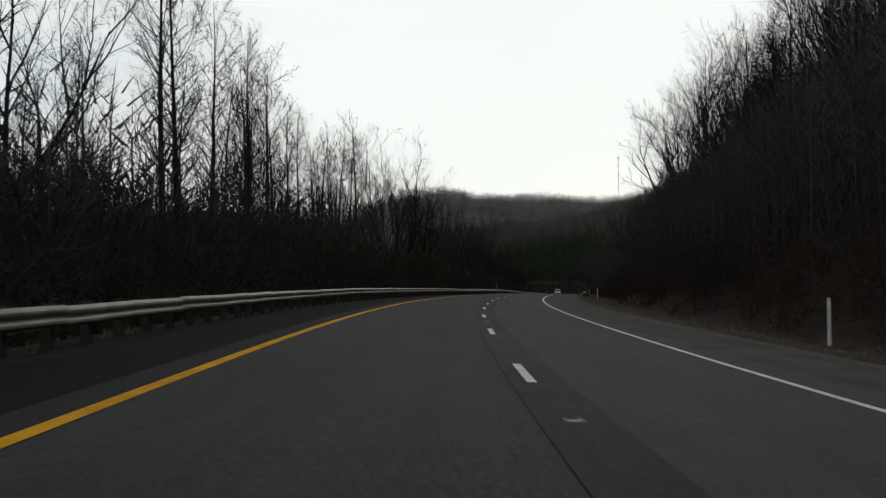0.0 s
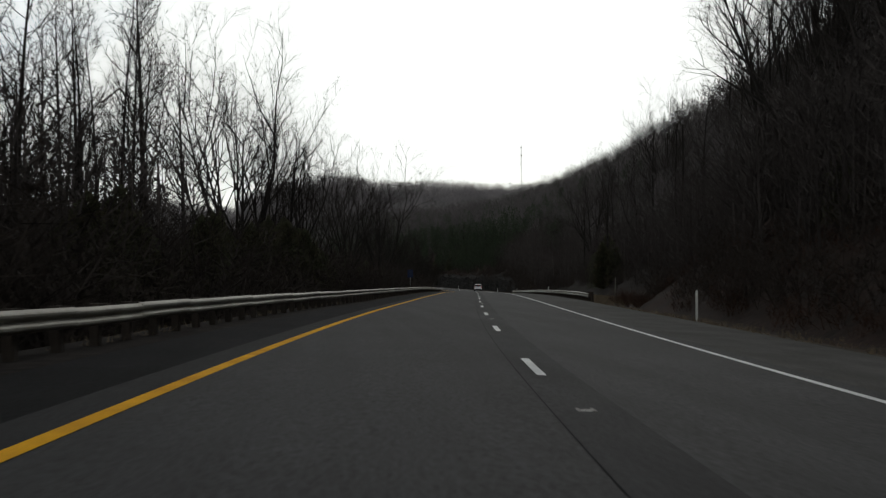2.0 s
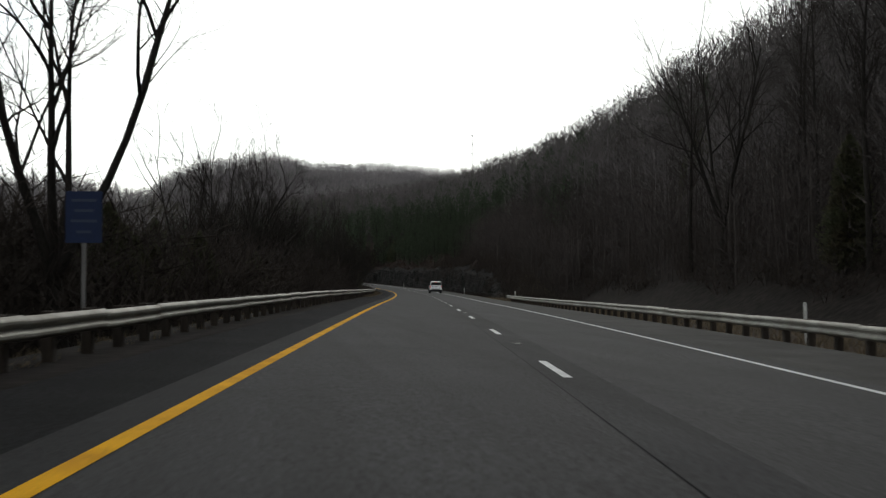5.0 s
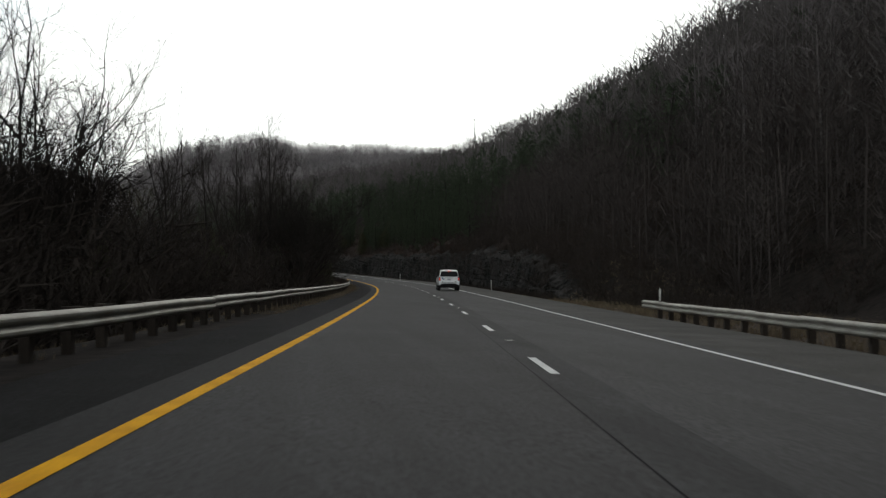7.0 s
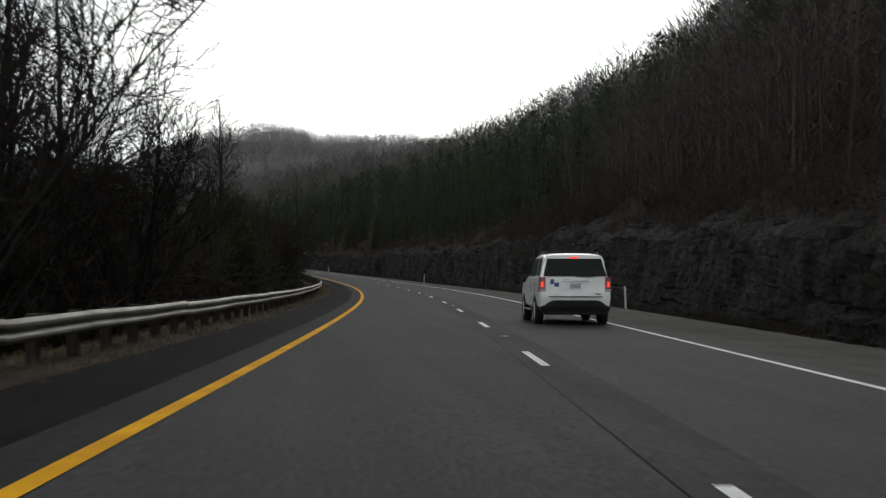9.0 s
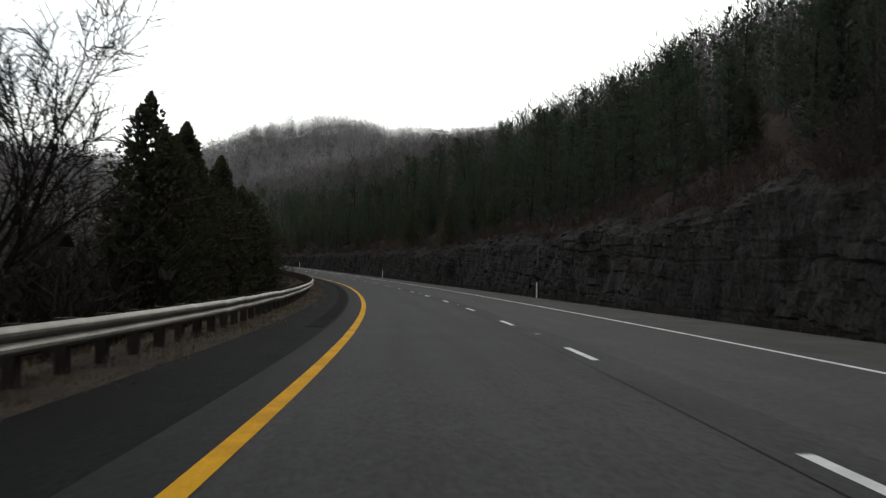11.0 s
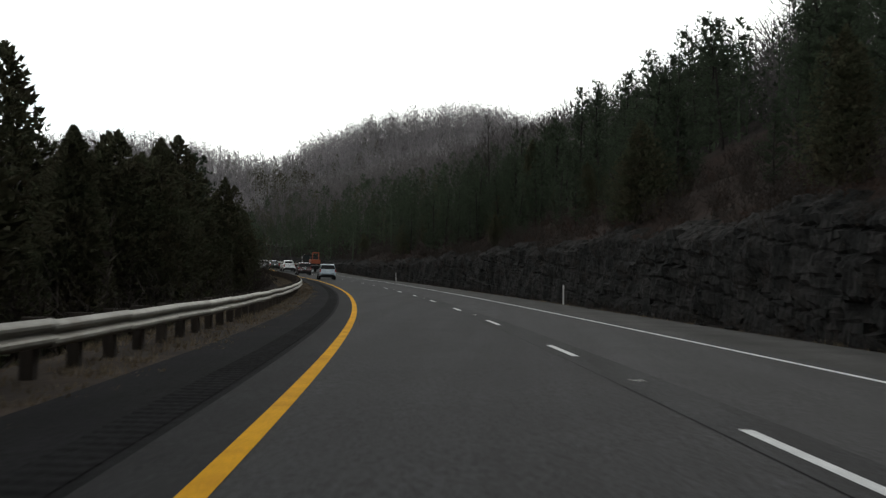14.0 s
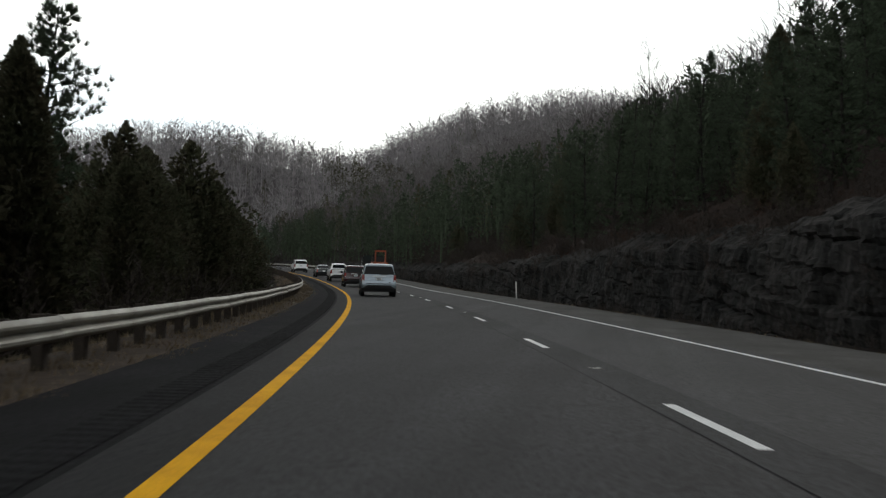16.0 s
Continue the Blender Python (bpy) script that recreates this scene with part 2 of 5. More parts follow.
# ---------------------------------------------------------------- mesh helpers


def mesh_ob(name, verts, faces, material, parent=None, label="", smooth=False):
    me = bpy.data.meshes.new(name)
    me.from_pydata([tuple(v) for v in verts], [], faces)
    for q in (material if isinstance(material, (list, tuple)) else [material]):
        me.materials.append(q)
    if smooth:
        me.shade_smooth()
    ob = new(name, me)
    if parent:
        ob.parent = parent
    if label:
        ob["label"] = label
    return ob


def part(name, bm, material, parent, label="", smooth=False):
    me = bpy.data.meshes.new(name)
    bm.to_mesh(me)
    bm.free()
    me.materials.append(material)
    if smooth:
        me.shade_smooth()
    ob = new(name, me)
    ob.parent = parent
    if label:
        ob["label"] = label
    return ob


def ribbon(name, s, lats, lift, material, parent=None, label="", skirt=0.0):
    """A strip along the road over the stations s, between the sideways places lats."""
    lats = list(lats)
    v = [at(s, l, lift) for l in lats]
    if skirt:
        v = [at(s, lats[0], lift - skirt)] + v + [at(s, lats[-1], lift - skirt)]
    n, m = len(v), len(s)
    verts = np.stack(v, 1).reshape(-1, 3)
    faces = [(i * n + j, i * n + j + 1, (i + 1) * n + j + 1, (i + 1) * n + j) for i in range(m - 1) for j in range(n - 1)]
    return mesh_ob(name, verts, faces, material, parent, label)


# ---------------------------------------------------------------- road
ROAD_S = np.arange(-60, 880.5, 2.0)
A_L, B_R = 3.93, 3.35
road = ribbon("road", ROAD_S, [-4.5, -3.9, -2.0, 0.2], 0.0, ASPHALT, skirt=0.3)
ribbon("outer_lane", ROAD_S, [0.202, 2.0, 3.3, 3.75], 0.0, ASPHALT_R, road, "paler asphalt of the outer lane", skirt=0.3)
tagged(road, "two-lane dark grey asphalt carriageway with worn lanes", "road", kind="structure")
tagged(ribbon("shoulder_left", ROAD_S, [-5.95, -4.502], -0.004, SHOULDER, skirt=0.3), "dark asphalt shoulder beside the guardrail", "road shoulder", kind="structure")
tagged(ribbon("shoulder_right", ROAD_S, [3.752, 6.3], -0.004, SHOULDER_R, skirt=0.3), "gritty grey asphalt shoulder beside the hillside", "road shoulder", kind="structure")
y_off = -np.interp(ROAD_S, [0, 180, 240, 540, 600], [3.95, 3.93, 3.875, 3.865, 3.93])
ribbon("edge_line", ROAD_S, [y_off - 0.085, y_off + 0.085], 0.006, YELLOW, road, "solid yellow edge line")
ribbon("edge_line", ROAD_S, [B_R - 0.06, B_R + 0.06], 0.006, WHITE, road, "solid white edge line")
ribbon("margin", ROAD_S, [-4.498, y_off - 0.02], 0.003, MARGIN, road, "darker asphalt margin outside the yellow line")
ribbon("joint_band", ROAD_S, [-0.26, 0.0, 0.42], 0.003, ASPHALT_DARK, road, "darker asphalt strip along the lane joint")
ribbon("tar_seam", ROAD_S, [-0.275, -0.26], 0.004, SEAM, road, "dark sealed seam along the lane joint")
for i in range(-3, 72):
    a = i * 12.192
    ribbon("lane_dash", np.linspace(a, a + 3.048, 5), [-0.06, 0.06], 0.006, WHITE, road)

# ---------------------------------------------------------------- ground


def wave(x, y, a):
    """Smooth unevenness of about -1 to 1, with a wavelength of about a metres."""
    k = 2 * math.pi / a
    return (np.sin(k * (x + 0.3 * y) + 1.3) + np.sin(k * 0.73 * (y - 0.4 * x) + 4.1) + np.sin(k * 1.31 * (0.8 * x + 0.6 * y) + 0.4)) / 3


def rock_top(s):
    s = np.asarray(s, float)
    h = np.interp(s, [335, 350, 375, 400, 430, 470, 500, 523, 525, 529, 540, 580, 615, 650, 685, 760, 860, 900], [0, 2.6, 3.8, 4.5, 4.7, 4.3, 4.4, 4.8, 4.5, 3.3, 4.0, 3.7, 3.5, 3.1, 2.2, 1.5, 1.0, 0])
    return h * (1 + 0.05 * np.sin(s / 5.3 + 1) + 0.05 * np.sin(s / 2.1))


def rel_height(s, lat):
    """Height of the ground over the road's middle."""
    s, lat = np.broadcast_arrays(np.asarray(s, float), np.asarray(lat, float))
    fall = np.interp(s, SG, _c)
    h = np.full(s.shape, -0.25) + fall * np.clip(lat, -6, 6.5)
    # right: ditch, then the hillside
    ditch = np.interp(lat, [6.35, 8.3, 9.3], [0, 1, 1.05])
    edge = fall * 6.3 - 0.03
    toe = np.interp(s, [140, 160, 300, 335], [9.3, 14.5, 14.5, 9.3])
    steep = np.interp(s, [-300, 150, 250, 400, 500, 590, 660, 760, 900, 1200], [0.66, 0.68, 0.72, 0.68, 0.53, 0.49, 0.41, 0.36, 0.30, 0.25])
    rk = rock_top(s)
    u = np.clip(lat - toe - np.where(rk > 0.1, 1.7, 0), 0, None)
    hill = steep * (u - 0.5 * np.clip(u - 60, 0, None) - 0.85 * np.clip(u - 92, 0, None))
    step = rk * np.clip((lat - toe - 1.0) / 0.6, 0, 1)
    r = edge * (1 - ditch) + ditch * (-0.5) + step + hill
    r = r + np.clip(u / 8, 0, 1) * 0.7 * wave(s, lat * 2, 23) + np.clip(u / 40, 0, 1) * 2.2 * wave(s, lat, 70)
    h = np.where(lat > 6.3, r, h)
    # left: verge, then a shallow bottom with a low rise far behind
    ledge = -fall * 6.0 - 0.03
    v = -lat
    q = ledge - 0.02 * (v - 5.95) - np.interp(v, [7.8, 13.5, 40, 90], [0, 1.3, 1.6, 0.5]) + np.interp(s, [120, 260, 520, 700], [1, 5, 6, 8]) * np.clip((v - 45) / 70, 0, 1)
    q = q + np.clip((v - 9) / 10, 0, 1) * 0.35 * wave(s, lat, 17)
    return np.where(lat < -5.95, q, h)


def far_hills(x, y):
    """The wooded hills at the valley's head."""
    def bump(cx, cy, ax, ay, turn, h):
        c, w = math.cos(turn), math.sin(turn)
        u, v = (x - cx) * c + (y - cy) * w, -(x - cx) * w + (y - cy) * c
        return h * np.exp(-np.abs(u / ax) ** 3 - np.abs(v / ay) ** 2.2)
    def ridge(cx, cy, ax, ay, h):
        return h * np.exp(-np.abs((x - cx) / ax) ** 6 - np.abs((y - cy) / ay) ** 2.2)
    a = ridge(138, 1090, 256, 160, 74) + bump(-20, 1081, 60, 60, 0.0, 11)
    a = np.maximum(a, bump(380, 1120, 230, 220, 0.1, 84))
    a = np.maximum(a, bump(-190, 985, 205, 80, -0.05, 56))
    a = np.maximum(a, bump(170, 1660, 230, 170, 0.0, 108))
    a = np.maximum(a, bump(330, 1950, 300, 200, 0.0, 150))
    a = np.maximum(a, bump(-620, 1150, 170, 380, 0.1, 24))
    return a * (1 + 0.06 * wave(x, y, 210) + 0.03 * wave(y, x, 70))


def ground_z(s, lat):
    p = at(s, lat, 0, banked=False)
    far = far_hills(p[..., 0], p[..., 1])
    blend = np.clip((np.asarray(s, float) - 640) / 150, 0, 1)
    return np.maximum(p[..., 2] + rel_height(s, lat), np.where(np.abs(lat) > 25, far, far * blend) - 8 * (1 - np.clip(far / 45, 0, 1)))


G_S = np.concatenate([np.arange(-300, 0, 20), np.arange(0, 760, 4), np.arange(760, 1280, 8), np.arange(1280, 2401, 40)]).astype(float)
G_L = [*range(-640, -110, 16), -98, -84, -72, -62, -53, -45, -38, -32, -27, -23, -20, -17.5, -15.5, -13.5, -12, -10.8, -9.6, -8.6, -7.8, -7, -6.4, -5.96, -5.8, -3,
       0, 3, 6.2, 6.36, 7.2, 8.3, 9.3, 9.8, 10.3, 10.9, 11.4, 12, 13.5, 15, 17, 19.5, 22, 25, 28, 32, 36, 41, 46, 52, 58, 65, 73, 82, 92, 103, *range(116, 641, 16)]
gs, gl = np.meshgrid(G_S, np.array(G_L, float), indexing="ij")
gv = at(gs, gl, 0, banked=False)
gv[..., 2] = ground_z(gs, gl)
ni, nj = gs.shape
g_verts = gv.reshape(-1, 3)
g_faces = [(i * nj + j, i * nj + j + 1, (i + 1) * nj + j + 1, (i + 1) * nj + j) for i in range(ni - 1) for j in range(nj - 1)]
g_slot = []
for i in range(ni - 1):
    for j in range(nj - 1):
        s_, l_ = G_S[i], (G_L[j] + G_L[j + 1]) / 2
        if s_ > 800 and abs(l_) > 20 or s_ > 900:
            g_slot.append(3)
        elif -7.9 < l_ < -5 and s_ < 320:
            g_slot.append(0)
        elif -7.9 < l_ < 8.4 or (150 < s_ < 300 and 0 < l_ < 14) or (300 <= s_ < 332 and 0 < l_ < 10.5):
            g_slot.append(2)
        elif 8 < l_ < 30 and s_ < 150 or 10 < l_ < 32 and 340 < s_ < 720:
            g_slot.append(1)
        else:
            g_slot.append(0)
# two outer rings carry the sheet to the horizon
loop = [i * nj for i in range(ni)] + [(ni - 1) * nj + j for j in range(1, nj)] + [i * nj + nj - 1 for i in range(ni - 2, -1, -1)] + list(range(nj - 2, 0, -1))
mid_p = np.array([60.0, 900.0, 0.0])
for k_, up in ((1.6, 20.0), (3.2, -10.0)):
    off = len(g_verts)
    ring = mid_p + (np.array([gv.reshape(-1, 3)[q] for q in loop]) - mid_p) * np.array([k_, k_, 0.0])
    ring[:, 2] = up + 18 * wave(ring[:, 0], ring[:, 1], 900)
    prev = loop if k_ == 1.6 else list(range(off - len(loop), off))
    g_verts = np.concatenate([g_verts, ring])
    n_ = len(loop)
    g_faces += [(prev[q], off + q, off + (q + 1) % n_, prev[(q + 1) % n_]) for q in range(n_)]
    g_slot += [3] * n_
ground = mesh_ob("ground", g_verts, g_faces, [LITTER, BANK, VERGE, HAZED_FLOOR], smooth=True)
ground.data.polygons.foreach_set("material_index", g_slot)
tagged(ground, "brown leaf-littered valley floor and wooded hillsides", "ground", kind="structure")


def foot(s, lat, sink=0.0):
    """World place of the ground at (s, lat)."""
    p = at(s, lat, 0, banked=False)
    p[..., 2] = ground_z(s, lat) - sink
    return p


# ---------------------------------------------------------------- guardrails
W_BEAM = [(0.0, 0.156), (0.018, 0.150), (0.070, 0.118), (0.083, 0.098), (0.083, 0.064), (0.066, 0.040), (0.014, 0.012), (0.014, -0.012), (0.066, -0.040), (0.083, -0.064), (0.083, -0.098), (0.070, -0.118), (0.018, -0.150), (0.0, -0.156)]


def guardrail(label, s_from, s_to, lat, side, level, rail_h=0.53, own=300, droop=0):
    """W-beam rail on timber posts. side: +1 when its ribs face right."""
    rail = tagged(new("guardrail"), label, "guardrail")
    rail.location = tuple(at(s_from, lat, level(s_from)))
    inv = Matrix.Translation(rail.location).inverted()
    rng = random.Random(int(s_from) + 5)
    pan = 3.81
    n = int((s_to - s_from) / pan)
    for i in range(n):
        a, b = s_from + i * pan, s_from + (i + 1) * pan + 0.16
        st = np.linspace(a, b, 4)
        rows_ = []
        wob = [rng.uniform(-0.015, 0.015) for _ in range(2)]
        for k, q in enumerate(st):
            f = k / 3
            up = level(q) + rail_h + wob[0] * (1 - f) + wob[1] * f
            if droop and a < s_from + droop:
                up -= 0.10 * (1 - min(1, (q - s_from) / droop)) ** 2
            lap = 0.004 * (1 - f)
            front = [at(q, lat + side * (o + lap), up + h) for o, h in W_BEAM]
            back = [at(q, lat + side * (o + lap - 0.006), up + h) for o, h in reversed(W_BEAM)]
            rows_.append(front + back)
        m = len(rows_[0])
        verts = [v for r in rows_ for v in r]
        faces = [(k * m + j, k * m + (j + 1) % m, (k + 1) * m + (j + 1) % m, (k + 1) * m + j) for k in range(3) for j in range(m)]
        faces += [tuple(range(m))[::-1], tuple(range(3 * m, 4 * m))]
        o = mesh_ob("rail_panel", verts, faces, STEEL, rail, smooth=False)
        o.matrix_parent_inverse = inv
    # posts and blockouts
    bm = bmesh.new()
    bmesh.ops.create_cube(bm, size=1.0, matrix=Matrix.LocRotScale((0, 0, 0.02), None, (0.16, 0.20, 1.36)))
    bmesh.ops.bevel(bm, geom=list(bm.edges), offset=0.012, segments=1, affect="EDGES")
    post_me = bpy.data.meshes.new("post")
    bm.to_mesh(post_me)
    bm.free()
    post_me.materials.append(POST)
    bm = bmesh.new()
    bmesh.ops.create_cube(bm, size=1.0, matrix=Matrix.LocRotScale((0, 0, 0), None, (0.15, 0.19, 0.34)))
    block_me = bpy.data.meshes.new("blockout")
    bm.to_mesh(block_me)
    bm.free()
    block_me.materials.append(POST)
    rest_v, rest_f = [], []
    for i in range(int((s_to - s_from) / 1.905)):
        q = s_from + 0.1 + i * 1.905
        turn = heading(q)
        p = at(q, lat - side * 0.24, level(q))
        if i < own:
            o = new("post", post_me)
            o.matrix_world = pose(*p, rng.uniform(-1.5, 1.5), rng.uniform(-2, 2), turn)
            o.parent, o.matrix_parent_inverse = rail, inv
        else:
            off = len(rest_v)
            mm = pose(*p, 0, 0, turn)
            rest_v += [mm @ v.co for v in post_me.vertices]
            rest_f += [tuple(off + k for k in f.vertices) for f in post_me.polygons]
        pb = at(q, lat - side * 0.08, level(q) + rail_h)
        o = new("blockout", block_me)
        o.matrix_world = pose(*pb, 0, 0, turn)
        o.parent, o.matrix_parent_inverse = rail, inv
    if rest_v:
        o = mesh_ob("far_post", rest_v, rest_f, POST, rail)
        o["kind"] = "stuff"
        o.matrix_parent_inverse = inv
    return rail


guardrail("long galvanised W-beam guardrail on dark timber posts along the shoulder", -26, 800, -6.72, 1, lambda s: float(np.interp(s, [0, 100, 200, 350, 450, 600], [-0.10, -0.08, -0.06, -0.055, -0.05, -0.085])))
guardrail("galvanised W-beam guardrail with a bent end on timber posts", 152, 301, 7.55, -1, lambda s: -0.25, droop=9)
guardrail("distant galvanised W-beam guardrail round the far bend", 738, 860, 7.55, -1, lambda s: -0.2)

# ---------------------------------------------------------------- trees


def tube(V, F, pts, rad, sides):
    """A tapered tube through pts; a last radius of 0 closes it in a point."""
    off = len(V)
    n = len(pts)
    point = rad[-1] == 0
    m = n - 1 if point else n
    for i in range(m):
        d = (pts[min(i + 1, n - 1)] - pts[max(i - 1, 0)]).normalized()
        a = d.orthogonal().normalized()
        b = d.cross(a)
        for k in range(sides):
            w = 2 * math.pi * k / sides
            V.append(pts[i] + (a * math.cos(w) + b * math.sin(w)) * rad[i])
    for i in range(m - 1):
        for k in range(sides):
            F.append((off + i * sides + k, off + i * sides + (k + 1) % sides, off + (i + 1) * sides + (k + 1) % sides, off + (i + 1) * sides + k))
    if point:
        V.append(pts[-1])
        q = off + (m - 1) * sides
        for k in range(sides):
            F.append((q + k, q + (k + 1) % sides, q + sides))


def grow(rng, p, d, length, segs, wander, lift):
    pts = [p.copy()]
    d = d.normalized()
    for i in range(segs):
        d = (d + Vector((rng.gauss(0, wander), rng.gauss(0, wander), rng.gauss(0, wander) + lift))).normalized()
        pts.append(pts[-1] + d * (length / segs))
    return pts


def along(pts, f):
    x = f * (len(pts) - 1)
    i = min(int(x), len(pts) - 2)
    return pts[i].lerp(pts[i + 1], x - i), (pts[i + 1] - pts[i]).normalized()


def side_dir(rng, d, angle, turn=None):
    a = d.orthogonal().normalized()
    b = d.cross(a)
    w = rng.uniform(0, 2 * math.pi) if turn is None else turn
    return d * math.cos(angle) + (a * math.cos(w) + b * math.sin(w)) * math.sin(angle)


def bare_tree(seed, h, style, name="bare_tree", label="", dens=1.0, twig_r=0.0095):
    """A leafless tree: trunk, limbs, and fine twigs, with its foot at the origin."""
    rng = random.Random(seed)
    root = tagged(new(name), label, "tree")
    tv, tf, lv, lf, wv, wf = [], [], [], [], [], []
    leaders = []
    r0 = h * (0.0125 if style in ("fork", "lean") else 0.0095) + 0.03
    up = Vector((0, 0, 1))
    if style == "tall":
        t = grow(rng, Vector((0, 0, -0.5)), Vector((rng.gauss(0, .03), rng.gauss(0, .03), 1)), h * 0.97 + 0.5, 9, 0.025, 0.02)
        tube(tv, tf, t, [max(0.02, r0 * (1 - i / 9.6)) for i in range(10)], 7)
        leaders.append((t, h, r0, 0.36, int(36 * dens), 0.19))
    else:
        split = {"fork": 0.15, "lean": 0.28, "bushy": 0.06}[style]
        lean = 0.35 if style == "lean" else 0.05
        t = grow(rng, Vector((0, 0, -0.5)), Vector((lean, rng.gauss(0, .05), 1)), h * split + 0.5, 4, 0.04, 0.02)
        tube(tv, tf, t, [r0 * (1.25 - 0.06 * i) for i in range(5)], 8)

        def limb(p, d, ln, rad, level):
            """A limb that wanders upward, and the limbs that leave it."""
            segs = (8, 6, 4, 2, 1)[level]
            q = grow(rng, p, d, ln, segs, (0.07, 0.11, 0.15, 0.16, 0.1)[level], (0.06, 0.08, 0.06, 0.05, 0.04)[level])
            if level < 2:
                tube(tv, tf, q, [max(twig_r * 1.6, rad * (1 - 0.8 * k / segs)) for k in range(segs + 1)], 6 - level)
            elif level == 2:
                tube(lv, lf, q, [max(twig_r * 1.3, rad * (1 - 0.8 * k / segs)) for k in range(segs)] + [0], 3)
            else:
                tube(wv, wf, q, [twig_r * (1.15 if level == 3 else 0.9)] * segs + [0], 3)
            if level == 4:
                return
            n = (6, 5, 5, 4)[level] if style != "bushy" else (7, 6, 6, 3)[level]
            for k in range(n):
                f = (0.28, 0.22, 0.2, 0.3)[level] + (0.97 - 0.25) * (k + rng.random()) / n
                f = min(f, 0.98)
                pp, dd = along(q, f)
                child = ln * rng.uniform(0.42, 0.68) * (1.15 - 0.5 * f)
                if k == n - 1 and level < 2:
                    child = ln * 0.5
                limb(pp, side_dir(rng, dd, rng.uniform(0.35, 0.75) if level < 2 else rng.uniform(0.45, 0.95)), child, rad * 0.55 * (1.1 - 0.6 * f), level + 1)

        n = rng.randint(4, 5) if style != "bushy" else 6
        ph = rng.uniform(0, 6)
        for i in range(n):
            d = side_dir(rng, up, rng.uniform(0.22, 0.52) * (1.7 if style == "bushy" else 1) if i else 0.1, ph + i * 2 * math.pi / n + rng.uniform(-.4, .4))
            ll = h * (1 - split) * rng.uniform(0.72, 1.0) * (0.72 if style == "bushy" else 0.95)
            limb(t[-1], d, ll, r0 * rng.uniform(0.55, 0.8), 0)
    for t, ll, rr, low, n, spread in leaders:
        for i in range(n):
            f = low + (0.98 - low) * (i + rng.random() * 0.8) / n
            p, d = along(t, f)
            ln = ll * spread * (1.25 - 0.85 * f) * rng.uniform(0.6, 1.2) + 0.5
            b = grow(rng, p, side_dir(rng, d, rng.uniform(0.65, 1.1)), ln, 5, 0.09, 0.13)
            br = max(0.012, rr * 0.32 * (1.15 - f))
            tube(lv, lf, b, [br * (1 - k / 5.8) + 0.004 for k in range(5)] + [0], 3)
            for j in range(int(3 + 2.2 * ln)):
                g = 0.2 + 0.8 * (j + rng.random()) / int(3 + 2.2 * ln)
                p2, d2 = along(b, min(g, 0.99))
                l2 = ln * rng.uniform(0.22, 0.45) * (1.2 - 0.6 * g) + 0.25
                w = grow(rng, p2, side_dir(rng, d2, rng.uniform(0.5, 0.95)), l2, 2, 0.13, 0.06)
                tube(wv, wf, w, [twig_r * 1.5, twig_r * 1.1, 0], 3)
                for k in range(4 if l2 > 0.6 else 3):
                    p3, d3 = along(w, rng.uniform(0.2, 0.95))
                    x = grow(rng, p3, side_dir(rng, d3, rng.uniform(0.4, 0.9)), l2 * rng.uniform(0.4, 0.75), 1, 0.12, 0.05)
                    tube(wv, wf, x, [twig_r * 1.0, 0], 3)
    mesh_ob("trunk", tv, tf, BARK, root, smooth=True)
    k = len(lv)
    mesh_ob("crown", lv + wv, lf + [tuple(i + k for i in f) for f in wf], TWIG, root)
    return root


def spray(V, F, rng, p, d, size, n, width):
    """A tuft of n narrow leaf blades round the direction d."""
    for _ in range(n):
        e = (d + Vector((rng.gauss(0, .45), rng.gauss(0, .45), rng.gauss(0, .45)))).normalized()
        a = e.orthogonal().normalized()
        a = (a * math.cos(rng.uniform(0, 6.28)) + e.cross(a) * math.sin(rng.uniform(0, 6.28))).normalized() * (width * size)
        o = len(V)
        l = size * rng.uniform(0.6, 1.2)
        V.extend((p - a * 0.8, p + a * 0.8, p + e * l))
        F.append((o, o + 1, o + 2))


